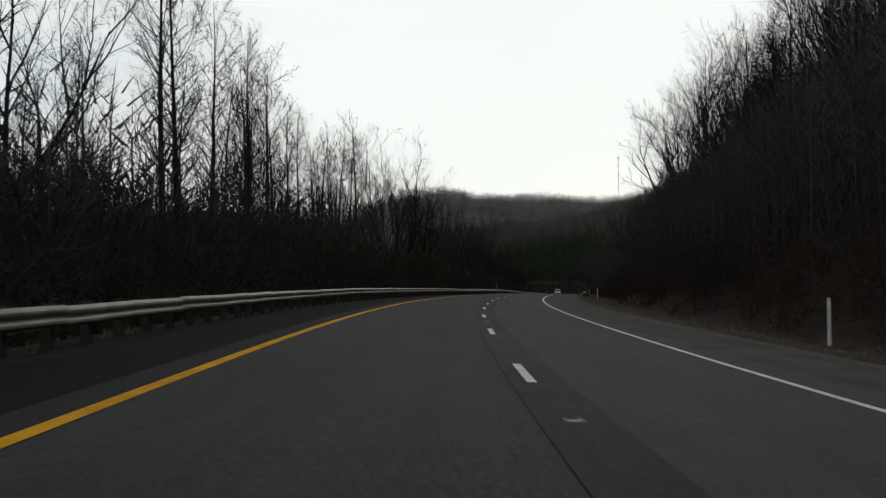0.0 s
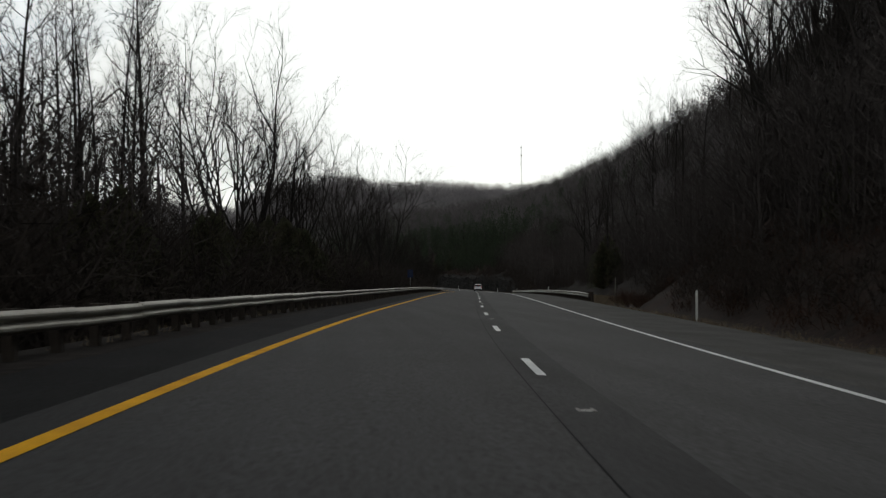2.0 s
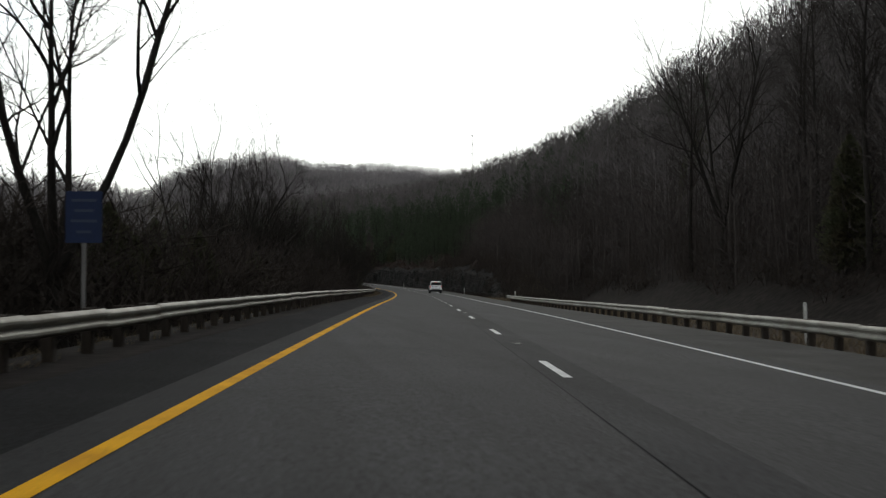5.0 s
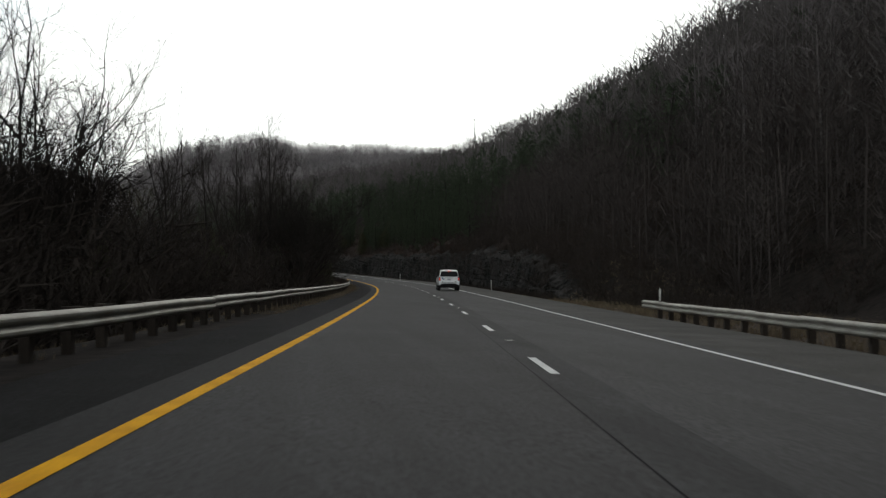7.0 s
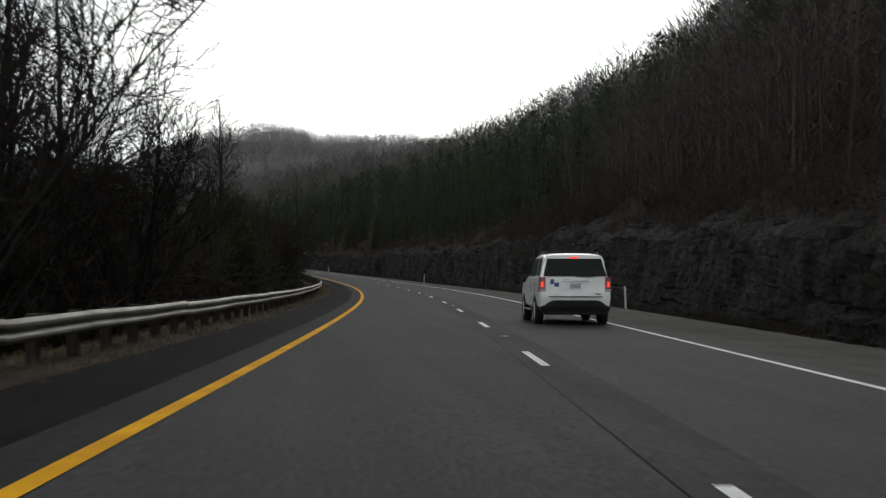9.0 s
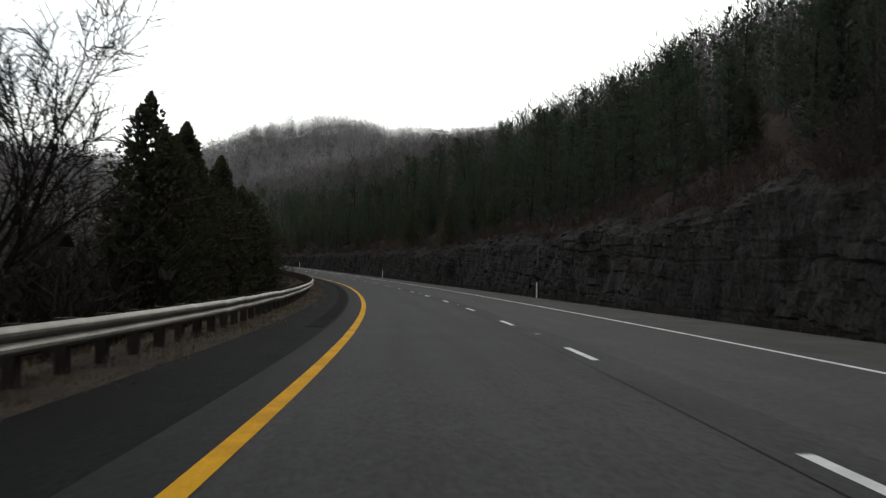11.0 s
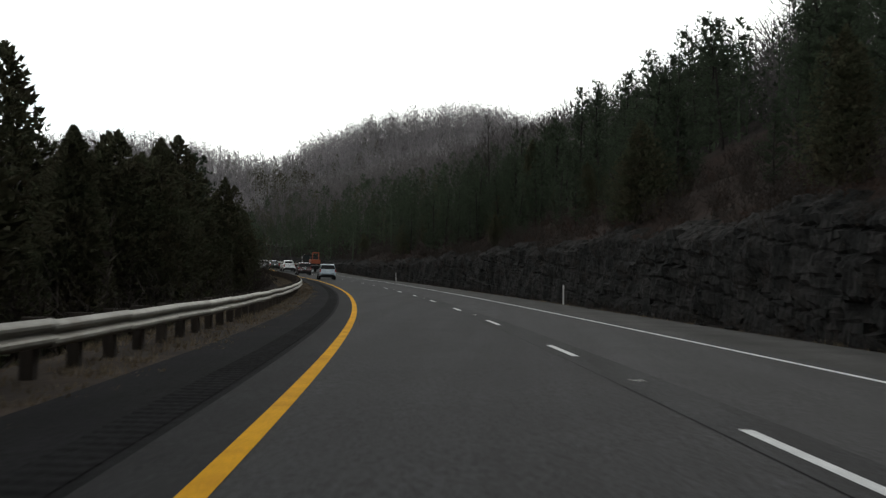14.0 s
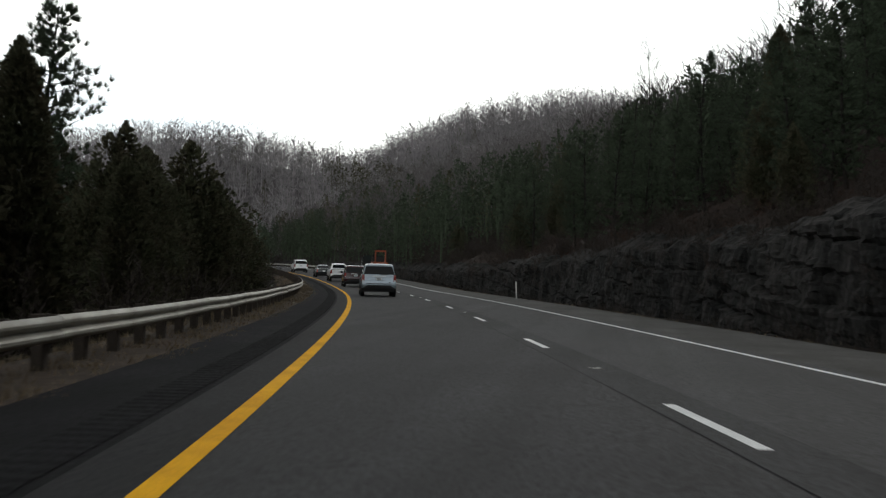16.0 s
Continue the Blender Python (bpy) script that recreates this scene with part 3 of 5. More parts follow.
def cedar(seed, h, width, full, name="cedar_tree", label="", n=3600):
    """A dense evergreen of scaly sprays, in several merging leaders round a shaded heart."""
    rng = random.Random(seed)
    root = tagged(new(name), label, "tree")
    tv, tf, V, F = [], [], [], []
    t = grow(rng, Vector((0, 0, -0.4)), Vector((0, 0, 1)), h * 0.96, 6, 0.02, 0.02)
    tube(tv, tf, t, [h * 0.016 * (1 - i / 6.6) + 0.01 for i in range(7)], 6)
    tops = [(0.0, 0.0, 1.0)] + [(width * 0.36 * math.cos(q), width * 0.36 * math.sin(q), k) for q, k in ((rng.uniform(0, 2), rng.uniform(0.82, 0.95)), (rng.uniform(2, 4), rng.uniform(0.7, 0.85)), (rng.uniform(4, 6), rng.uniform(0.75, 0.9)))] * (width > 2)
    lob = [(rng.uniform(0, 6.28), rng.uniform(0.7, 1.25)) for _ in range(9)]
    for i in range(n):
        f = (i + rng.random()) / n
        f = f ** 0.85
        w = rng.uniform(0, 6.28)
        out = width * (1 - f ** full) ** 0.75 * (0.5 + 0.5 * min(1, f / 0.12 + 0.35))
        lump = sum(a * max(0, math.cos(w - b + f * 5)) for b, a in lob) / 4.0
        ox, oy, tall = tops[i % len(tops)]
        r = out * (0.72 + 0.30 * lump) * (1 + 0.10 * math.sin(11 * f + 2 * w + seed)) * (1.0 if len(tops) == 1 else 0.8)
        heart = i % 4 == 0
        r *= rng.uniform(0.2, 0.82) if heart else rng.uniform(0.55, 1.08)
        p = Vector((ox + math.cos(w) * r, oy + math.sin(w) * r, h * tall * (0.03 + 0.96 * f)))
        d = Vector((math.cos(w), math.sin(w), rng.uniform(0.2, 1.1))) if f < 0.95 else Vector((0, 0, 1))
        if heart:
            spray(V, F, rng, p, d, h * 0.058 * (1.15 - 0.75 * f), 5, 0.45)
        else:
            spray(V, F, rng, p, d, h * rng.uniform(0.013, 0.024) + 0.05, 6, 0.22)
    for i in range(int(h * 3)):
        f = rng.uniform(0.08, 0.85)
        w = rng.uniform(0, 6.28)
        p, _ = along(t, f)
        b = grow(rng, p, Vector((math.cos(w), math.sin(w), 0.35)), width * (1 - f) ** 0.75 * 0.7, 3, 0.08, 0.04)
        tube(tv, tf, [b[0], b[3]], [0.03, 0], 3)
    mesh_ob("trunk", tv, tf, BARK, root)
    mesh_ob("crown", V, F, CEDAR, root)
    return root


def pine(seed, h, width, name="pine_tree", label="", needles=15, slim=0.085, tuft=1.0):
    """A bushy pine: limbs to near the ground, with tufts of needles that turn up at their ends."""
    rng = random.Random(seed)
    root = tagged(new(name), label, "tree")
    tv, tf, V, F = [], [], [], []
    t = grow(rng, Vector((0, 0, -0.4)), Vector((rng.gauss(0, .05), rng.gauss(0, .05), 1)), h * 0.97, 8, 0.035, 0.02)
    tube(tv, tf, t, [h * 0.011 * (1 - i / 8.6) + 0.012 for i in range(9)], 6)
    limbs = int(h * 6.2)
    lob = [(rng.uniform(0, 6.28), rng.uniform(0.12, 0.9), rng.uniform(0.15, 0.45)) for _ in range(7)]
    for i in range(limbs):
        f = 0.10 + 0.89 * (i + rng.random()) / limbs
        p, d = along(t, min(f, 0.99))
        w = rng.uniform(0, 6.28)
        ln = width * max(0.0, 1 - f) ** 0.5 * min(1, 0.55 + f) * rng.uniform(0.55, 1.0) + 0.2
        ln *= 0.8 + sum(a * max(0, math.cos(w - b)) * math.exp(-((f - c) / 0.12) ** 2) for b, c, a in lob)
        b = grow(rng, p, Vector((math.cos(w), math.sin(w), rng.uniform(0.0, 0.55))), ln, 4, 0.12, 0.08)
        tube(tv, tf, [b[0], b[2], b[4]], [0.03, 0.018, 0], 3)
        m = int(4 + ln * 3.4)
        for j in range(m):
            g = 0.2 + 0.79 * (j + rng.random()) / m
            p2, d2 = along(b, g)
            off = side_dir(rng, d2, rng.uniform(0.3, 1.3)) * rng.uniform(0.05, 0.42)
            spray(V, F, rng, p2 + off, d2 * 0.4 + Vector((0, 0, 0.75)), rng.uniform(0.20, 0.36) * tuft, needles, slim)
        spray(V, F, rng, b[1], d2, 0.6 * min(1, ln), 4, 0.3)
    mesh_ob("trunk", tv, tf, BARK, root)
    mesh_ob("crown", V, F, PINE, root)
    return root


def plant(tree, s, lat, h, own, rng, sink=0.15):
    """A copy of a tree with its foot at (s, lat), scaled from its own height to h."""
    p = foot(s, lat, sink)
    k = h / own
    o = copy_thing(tree, pose(*p, 0, 0, rng.uniform(0, 360)))
    o.scale = (k * rng.uniform(0.9, 1.1), k * rng.uniform(0.9, 1.1), k)
    return o


TALL = [(bare_tree(11 + i, 22, "tall", label="tall slender leafless tree with a straight grey trunk"), 22) for i in range(4)]
FORK = [(bare_tree(31 + i, 20, "fork", label="leafless tree forking low into spreading grey limbs"), 20) for i in range(3)]
LEAN = [(bare_tree(45, 21, "lean", label="large leafless tree with a leaning pale trunk"), 21)]
BUSHY = [(bare_tree(51 + i, 11, "bushy", label="small bushy leafless tree with dense twigs", twig_r=0.009), 11) for i in range(2)]
CEDARS = [(cedar(61 + i, 10, (2.0, 3.1, 2.7, 3.5)[i], (1.9, 3.2, 2.6, 4.0)[i], label="dense dark green conical cedar tree"), 10) for i in range(4)]
PINES = [(pine(71 + i, 12, (3.6, 4.2, 3.4, 3.9)[i], label="bushy dark green pine with tufted needles"), 12) for i in range(4)]
rng = random.Random(7)
# single trees that stand out, left of the road
for kind, s, lat, h in ((FORK, 172, -22, 21), (FORK, 175, -16.5, 15.5), (TALL, 144, -20.5, 24), (TALL, 146, -22.5, 22), (TALL, 153, -25.5, 24), (TALL, 155, -24.5, 22), (TALL, 116, -24.8, 23.5), (TALL, 112, -22, 21), (TALL, 104, -24.5, 24), (TALL, 110, -25.5, 24), (TALL, 100, -21, 23), (TALL, 95, -23, 22), (TALL, 90, -20, 23), (TALL, 125, -24, 22), (TALL, 132, -27, 22), (TALL, 138, -23, 21), (TALL, 78, -19.4, 23), (TALL, 81, -23, 20), (TALL, 67, -18.3, 24), (TALL, 59, -17, 23),
                        (FORK, 166, -19.5, 20), (FORK, 182, -20.5, 18), (LEAN, 63, -25.6, 24), (FORK, 213, -11.6, 15.0), (FORK, 203, -14.4, 15.2), (FORK, 193, -13.8, 13.4), (FORK, 202, -19.2, 15.6), (FORK, 231, -24.9, 15), (TALL, 349, -12.9, 15.7), (TALL, 359, -13.4, 15.5), (TALL, 347, -14.9, 13.2), (TALL, 338, -15.8, 13.2), (FORK, 337, -18.5, 13), (TALL, 352, -21, 16), (BUSHY, 346, -9.8, 10.0), (BUSHY, 352, -11.4, 10.4), (FORK, 300, -17.5, 12), (FORK, 292, -19.5, 12.5), (TALL, 297, -15.5, 12), (BUSHY, 362, -10.2, 9.8), (BUSHY, 367, -11.4, 9.6), (TALL, 351, -15.4, 14), (TALL, 352, -13.6, 13.6), (TALL, 356, -12.3, 13.6), (TALL, 358, -11.4, 13.2), (FORK, 366, -17.2, 14), (FORK, 301, -17.5, 13.2), (TALL, 390, -11.5, 12), (TALL, 396, -12.2, 12.5), (BUSHY, 402, -10.8, 8.6), (BUSHY, 411, -10.2, 8.4), (BUSHY, 419, -11.2, 9),
                        (BUSHY, 300, -15, 11), (BUSHY, 304, -18, 11.5), (BUSHY, 296, -20, 12), (FORK, 276, -16, 13), (FORK, 270, -19, 14), (BUSHY, 372, -16, 10), (BUSHY, 377, -18, 11), (BUSHY, 417, -14, 8.5)):
    t, own = kind[rng.randrange(len(kind))]
    plant(t, s, lat, h, own, rng)
# the rest of the bottom wood
for i in range(80):
    s = rng.uniform(20, 150) if i < 50 else rng.uniform(215, 400)
    lat = -rng.uniform(18, 62) if i < 50 else -rng.uniform(22, 60)
    t, own = (TALL + TALL + FORK)[rng.randrange(11)]
    plant(t, s, lat, (rng.uniform(13, 22) if i < 50 else rng.uniform(8, 12)), own, rng)
for i in range(9):
    t, own = TALL[rng.randrange(4)]
    plant(t, rng.uniform(98, 165), -rng.uniform(19.5, 32), rng.uniform(18, 24), own, rng)
# leafless trees on the near hillside
for i in range(50):
    s, lat = rng.uniform(40, 285), rng.uniform(17, 62)
    t, own = (TALL + TALL + FORK)[rng.randrange(11)]
    plant(t, s, lat, rng.uniform(11, 17) if s < 270 else rng.uniform(7.5, 11), own, rng)
for i in range(34):
    s, lat = rng.uniform(95, 270), rng.uniform(18, 46)
    t, own = (TALL + TALL + FORK)[rng.randrange(11)]
    plant(t, s, lat, rng.uniform(15, 20), own, rng)
plant(FORK[0][0], 147, 18.7, 16, 20, rng)
for i in range(30):
    s, lat = rng.uniform(50, 150), rng.uniform(16, 36)
    t, own = (TALL + FORK)[rng.randrange(7)]
    plant(t, s, lat, rng.uniform(12, 17), own, rng)
for i in range(40):
    s, lat = rng.uniform(345, 430), rng.uniform(19, 50)
    t, own = PINES[rng.randrange(4)]
    plant(t, s, lat, rng.uniform(6, 10), own, rng)
# cedars
for s, lat, h in ((521, -13.9, 10), (517, -15.5, 10.5), (531, -15.6, 9.5), (532, -13.7, 9.2), (512, -13, 9), (505, -14, 9.5), (497, -13.2, 9), (489, -14.2, 9.5), (482, -13, 9), (475, -14.5, 10), (547, -13.6, 7.8), (556, -14.4, 8.2), (568, -13.8, 9.6), (578, -14.6, 9.6), (588, -14, 7.5), (600, -12.6, 6), (616, -11.2, 6), (626, -12.2, 7), (636, -14, 9), (641, -12.4, 7.8), (648, -13.6, 8.6), (657, -12.6, 7.4), (668, -11.4, 6.4), (688, -12, 7)):
    t, own = CEDARS[rng.randrange(4)]
    plant(t, s, lat, h, own, rng)
for s, lat, h in ((589, -15.3, 12.4), (590, -20.2, 12.8), (558, -19.1, 13), (573, -15.5, 9.6), (557, -12.4, 7.6), (557, -14.0, 9), (487, -12, 8.9), (492, -11.6, 8.6), (502, -12, 8.1), (503, -13, 9.8), (514, -12.9, 10.0), (519, -12.7, 9), (485, -13.6, 9.3), (164, -13.8, 7), (163, -15.2, 7.5)):
    t, own = CEDARS[rng.choice((1, 3))]
    plant(t, s, lat, h, own, rng)
for i in range(70):
    s = rng.uniform(405, 760)
    lat = -rng.uniform(12, 34)
    t, own = CEDARS[rng.randrange(4)]
    plant(t, s, lat, rng.uniform(4, 8.5) * (1.0 if s < 560 else 0.9), own, rng)
for lo, hi, n, near, far, h0, h1 in ((185, 268, 26, 13, 30, 4.2, 6.4), (288, 345, 22, 14, 30, 4.5, 7), (345, 402, 20, 13, 28, 5.5, 8), (596, 725, 34, 12, 20, 6.5, 9.8), (560, 600, 8, 12, 16, 5, 7)):
    for i in range(n):
        t, own = CEDARS[rng.randrange(4)]
        plant(t, rng.uniform(lo, hi), -rng.uniform(near, far), rng.uniform(h0, h1), own, rng)
for i in range(44):
    t, own = (CEDARS[1:] + PINES[:1])[rng.randrange(4)]
    plant(t, rng.uniform(430, 720), rng.uniform(12.2, 25), rng.uniform(2.5, 6), own, rng)
for s, lat, h in ((158, -14.2, 7.2), (163, -16.5, 8), (169, -15, 7.4), (148, -15, 6.8), (152, -18, 8), (141, -16, 7), (134, -15, 6.6), (126, -17, 7.4), (118, -16, 6.6), (108, -17, 7), (174, -17, 8.6), (179, -18, 8.8), (159, -12.6, 5.4), (184, -15, 6), (196, -14, 5.5), (205, -15, 5), (218, 15.7, 6), (235, 18.3, 6.5), (222, 17.5, 5), (212, -17, 6), (190, -12, 4), (245, -14, 5), (255, -16, 5.5), (386, -9.9, 5.0), (392, -10.8, 6.2), (396, -12, 7.0), (401, -11.6, 7.2), (407, -14.5, 8.6), (412, -15.5, 9.2), (431, -9.8, 7), (440, -10.2, 7.4), (447, -11.6, 8), (455, -12.5, 8.5), (462, -11.4, 8.5), (262, -20, 7), (120, 15, 3.5), (300, 26, 8), (310, 30, 8)):
    t, own = CEDARS[rng.randrange(4)]
    plant(t, s, lat, h, own, rng)
lone_pine = pine(77, 15.5, 3.9, label="tall ragged pine with open tufted crown beside cedars", needles=38, slim=0.05, tuft=1.35)
lone_pine.matrix_world = pose(*foot(626, -16.9, 0.15), 0, 0, 40)
# pines over the rock cutting
for i in range(150):
    s = rng.uniform(425, 720)
    lat = rng.uniform(14, 36) if i < 80 else rng.uniform(12.8, 26)
    t, own = PINES[rng.randrange(4)]
    plant(t, s, lat, rng.uniform(7, 11) if i < 80 else rng.uniform(4, 8), own, rng)
# the tall ones along the brow, by the height of their tops over the road
for kind, s, lat, top in ((PINES, 594, 33.4, 27), (PINES, 626, 30.2, 26), (PINES, 648, 29.5, 25.6), (PINES, 649, 25.6, 20.5), (CEDARS, 651, 24.4, 18), (PINES, 610, 31, 26), (PINES, 636, 28, 24), (PINES, 602, 29, 24.5), (PINES, 640, 32.5, 26), (PINES, 618, 33, 27), (PINES, 584, 31, 26), (PINES, 575, 33, 27), (TALL, 702, 32.7, 27.8), (TALL, 690, 34, 25), (PINES, 560, 30, 25), (PINES, 545, 31, 26), (PINES, 530, 30, 25), (PINES, 515, 29, 24)):
    t, own = kind[rng.randrange(len(kind)) if kind is not CEDARS else 0]
    plant(t, s, lat, top - float(rel_height(s, lat)), own, rng)
for i in range(60):
    s, lat = rng.uniform(425, 660), rng.uniform(12.8, 21)
    if not (466 < s < 502 and lat < 17 or 556 < s < 602):
        t, own = PINES[rng.randrange(4)]
        plant(t, s, lat, rng.uniform(5.5, 9.5), own, rng)
for group in (TALL, FORK, LEAN, BUSHY, CEDARS, PINES):
    for t, _ in group:
        for o in [*t.children_recursive, t]:
            bpy.data.objects.remove(o)

# far woods, one mass each


def scatter_tree(rng, kind):
    """A light template as (verts, faces) of height about 1."""
    V, F = [], []
    if kind in ("haze", "fine"):
        n, thick = (44, 0.0088) if kind == "haze" else (76, 0.0043)
        lean = Vector((rng.gauss(0, .03), rng.gauss(0, .03), 1))
        tube(V, F, [Vector((0, 0, -0.03)), lean * 0.85], [0.010, 0.004], 3)
        wide = rng.uniform(0.75, 1.25)
        for i in range(n):
            f = rng.uniform(0.04, 0.92)
            w = rng.uniform(0, 6.28)
            r = 0.27 * wide * math.sqrt(max(0.02, 1 - ((f - 0.55) / 0.5) ** 2)) * rng.uniform(0.05, 0.9)
            p = lean * f + Vector((math.cos(w) * r, math.sin(w) * r, 0))
            e = Vector((math.cos(w) * 0.8 + rng.gauss(0, .3), math.sin(w) * 0.8 + rng.gauss(0, .3), rng.uniform(0.4, 1.5))).normalized() * rng.uniform(0.08, 0.20)
            g = e.cross(Vector((rng.gauss(0, 1), rng.gauss(0, 1), rng.gauss(0, 1)))).normalized() * thick
            k = len(V)
            V.extend((p - g, p + g, p + e))
            F.append((k, k + 1, k + 2))
    else:
        tube(V, F, [Vector((0, 0, -0.03)), Vector((0, 0, 0.9))], [0.014, 0.004], 3)
        for i in range(80):
            f = 0.12 + 0.86 * (i + rng.random()) / 80
            w = rng.uniform(0, 6.28)
            r = 0.26 * (1 - f) ** 0.7 * rng.uniform(0.4, 1.1)
            spray(V, F, rng, Vector((math.cos(w) * r, math.sin(w) * r, f)), Vector((math.cos(w), math.sin(w), 0.6)), rng.uniform(0.035, 0.06), 4, 0.32)
    return np.array([tuple(v) for v in V]), F


def wood(name, label, places, kind, material, seed, low, high):
    rng_ = random.Random(seed)
    temps = [scatter_tree(rng_, kind) for _ in range(6)]
    VV, FF, off = [], [], 0
    for p in places:
        v, f = temps[rng_.randrange(6)]
        h = rng_.uniform(low, high)
        a = rng_.uniform(0, 6.28)
        c, s = math.cos(a), math.sin(a)
        k = h * rng_.uniform(0.85, 1.2)
        VV.append(np.stack([(v[:, 0] * c - v[:, 1] * s) * k + p[0], (v[:, 0] * s + v[:, 1] * c) * k + p[1], v[:, 2] * h + p[2]], 1))
        FF += [tuple(off + i for i in q) for q in f]
        off += len(v)
    o = mesh_ob(name, np.concatenate(VV), FF, material)
    return tagged(o, label, "woods", kind="stuff")


rs = np.random.RandomState(3)
s_, l_ = rs.uniform(30, 900, 3200), 22 + rs.uniform(0, 1, 3200) * 24
keep = ~((s_ > 430) & (s_ < 780) & (l_ < 40))
wood("hillside_woods", "leafless grey-brown woods on the steep hillside", foot(s_[keep], l_[keep]), "fine", FARWOOD_HAZED, 5, 6, 11)
s_, l_ = rs.uniform(20, 440, 3600), 13 + rs.uniform(0, 1, 3600) ** 1.1 * 34
s_ = np.where((s_ > 150) & (s_ < 305) & (l_ < 17), s_ - 150, s_)
wood("lower_hillside_woods", "dense leafless saplings on the lower hillside", foot(s_, l_), "fine", HILLWOOD, 25, 4, 8)
s_, l_ = rs.uniform(18, 140, 1000), -(15.5 + rs.uniform(0, 1, 1000) * 34)
wood("understorey", "leafless understorey below the tall trees", foot(s_, l_), "fine", HILLWOOD, 26, 7, 12)
s_, l_ = rs.uniform(140, 250, 550), -(15 + rs.uniform(0, 1, 550) * 34)
wood("understorey", "leafless understorey among forked trees", foot(s_, l_), "fine", HILLWOOD, 30, 4.5, 7)
s_, l_ = rs.uniform(250, 440, 900), -(13 + rs.uniform(0, 1, 900) * 34)
wood("understorey", "leafless saplings behind the guardrail brush", foot(s_, l_), "fine", HILLWOOD, 27, 4, 7)
s_, l_ = rs.uniform(60, 900, 5400), 42 + rs.uniform(0, 1, 5400) * 75
wood("upper_hillside_woods", "dense leafless grey-brown woods high on the hillside", foot(s_, l_), "fine", FARWOOD_HAZED, 15, 9, 15)
x_, y_ = rs.uniform(-340, 330, 20500), rs.uniform(800, 1190, 20500)
near_ = np.array([np.argmin((_x - p) ** 2 + (_y - q) ** 2) for p, q in zip(x_, y_)])
s_ = SG[near_]
l_ = (x_ - _x[near_]) * np.cos(_th[near_]) + (y_ - _y[near_]) * np.sin(_th[near_])
p_ = foot(s_, l_)
keep = (far_hills(x_, y_) > p_[:, 2] - 3) & (p_[:, 2] > np.interp(s_, SG, _z) + 3) & ((np.abs(l_) > 24) | (s_ > 900)) & (y_ < np.where(x_ < -70, 1050, 1190))
wood("valley_head_woods", "hazy leafless woods covering the far hill", p_[keep], "haze", HAZEWOOD, 6, 9, 14)
low_ = np.nonzero(keep & (x_ > -110) & (x_ < 90) & (y_ < 1000) & (p_[:, 2] < 40) & (wave(x_, y_, 75) > 0.30))[0][:260]
wood("far_hill_evergreens", "dark evergreens on the foot of the far hill", p_[low_], "ever", CEDAR, 28, 8, 14)
high = np.nonzero(keep & (p_[:, 2] > np.where(x_ < -70, 38, 55)))[0]
under = p_[high] + rs.uniform(-3, 3, (len(high), 3)) * np.array([1, 1, 0.1])
wood("valley_head_underwood", "haze-pale undergrowth along the crests of the far hills", under, "haze", HAZEWOOD, 16, 4, 7.5)
s_, l_ = rs.uniform(20, 760, 3600), -rs.uniform(30, 200, 3600)
wood("bottom_woods", "leafless woods on the far side of the bottom", foot(s_, l_), "haze", FARWOOD_HAZED, 8, 8, 12)
s_, l_ = rs.uniform(420, 900, 950), 32 + rs.uniform(0, 1, 950) ** 1.3 * 64
wood("hillside_pines", "patches of dark green pines among leafless woods", foot(s_, l_), "ever", PINE, 9, 7, 12)
s_, l_ = rs.uniform(700, 1000, 480), rs.uniform(-90, 130, 480)
keep = np.abs(l_) > 18
wood("valley_head_cedars", "dark evergreens scattered below the far hill", foot(s_[keep], l_[keep]), "ever", CEDAR, 10, 6, 11)


s_ = rs.uniform(715, 900, 520)
l_ = np.where(rs.uniform(0, 1, 520) < 0.6, rs.uniform(9.5, 34, 520), -rs.uniform(9.5, 32, 520))
wood("bend_evergreens", "dark evergreens crowding the far bend", foot(s_, l_), "ever", PINE, 31, 5, 9.5)


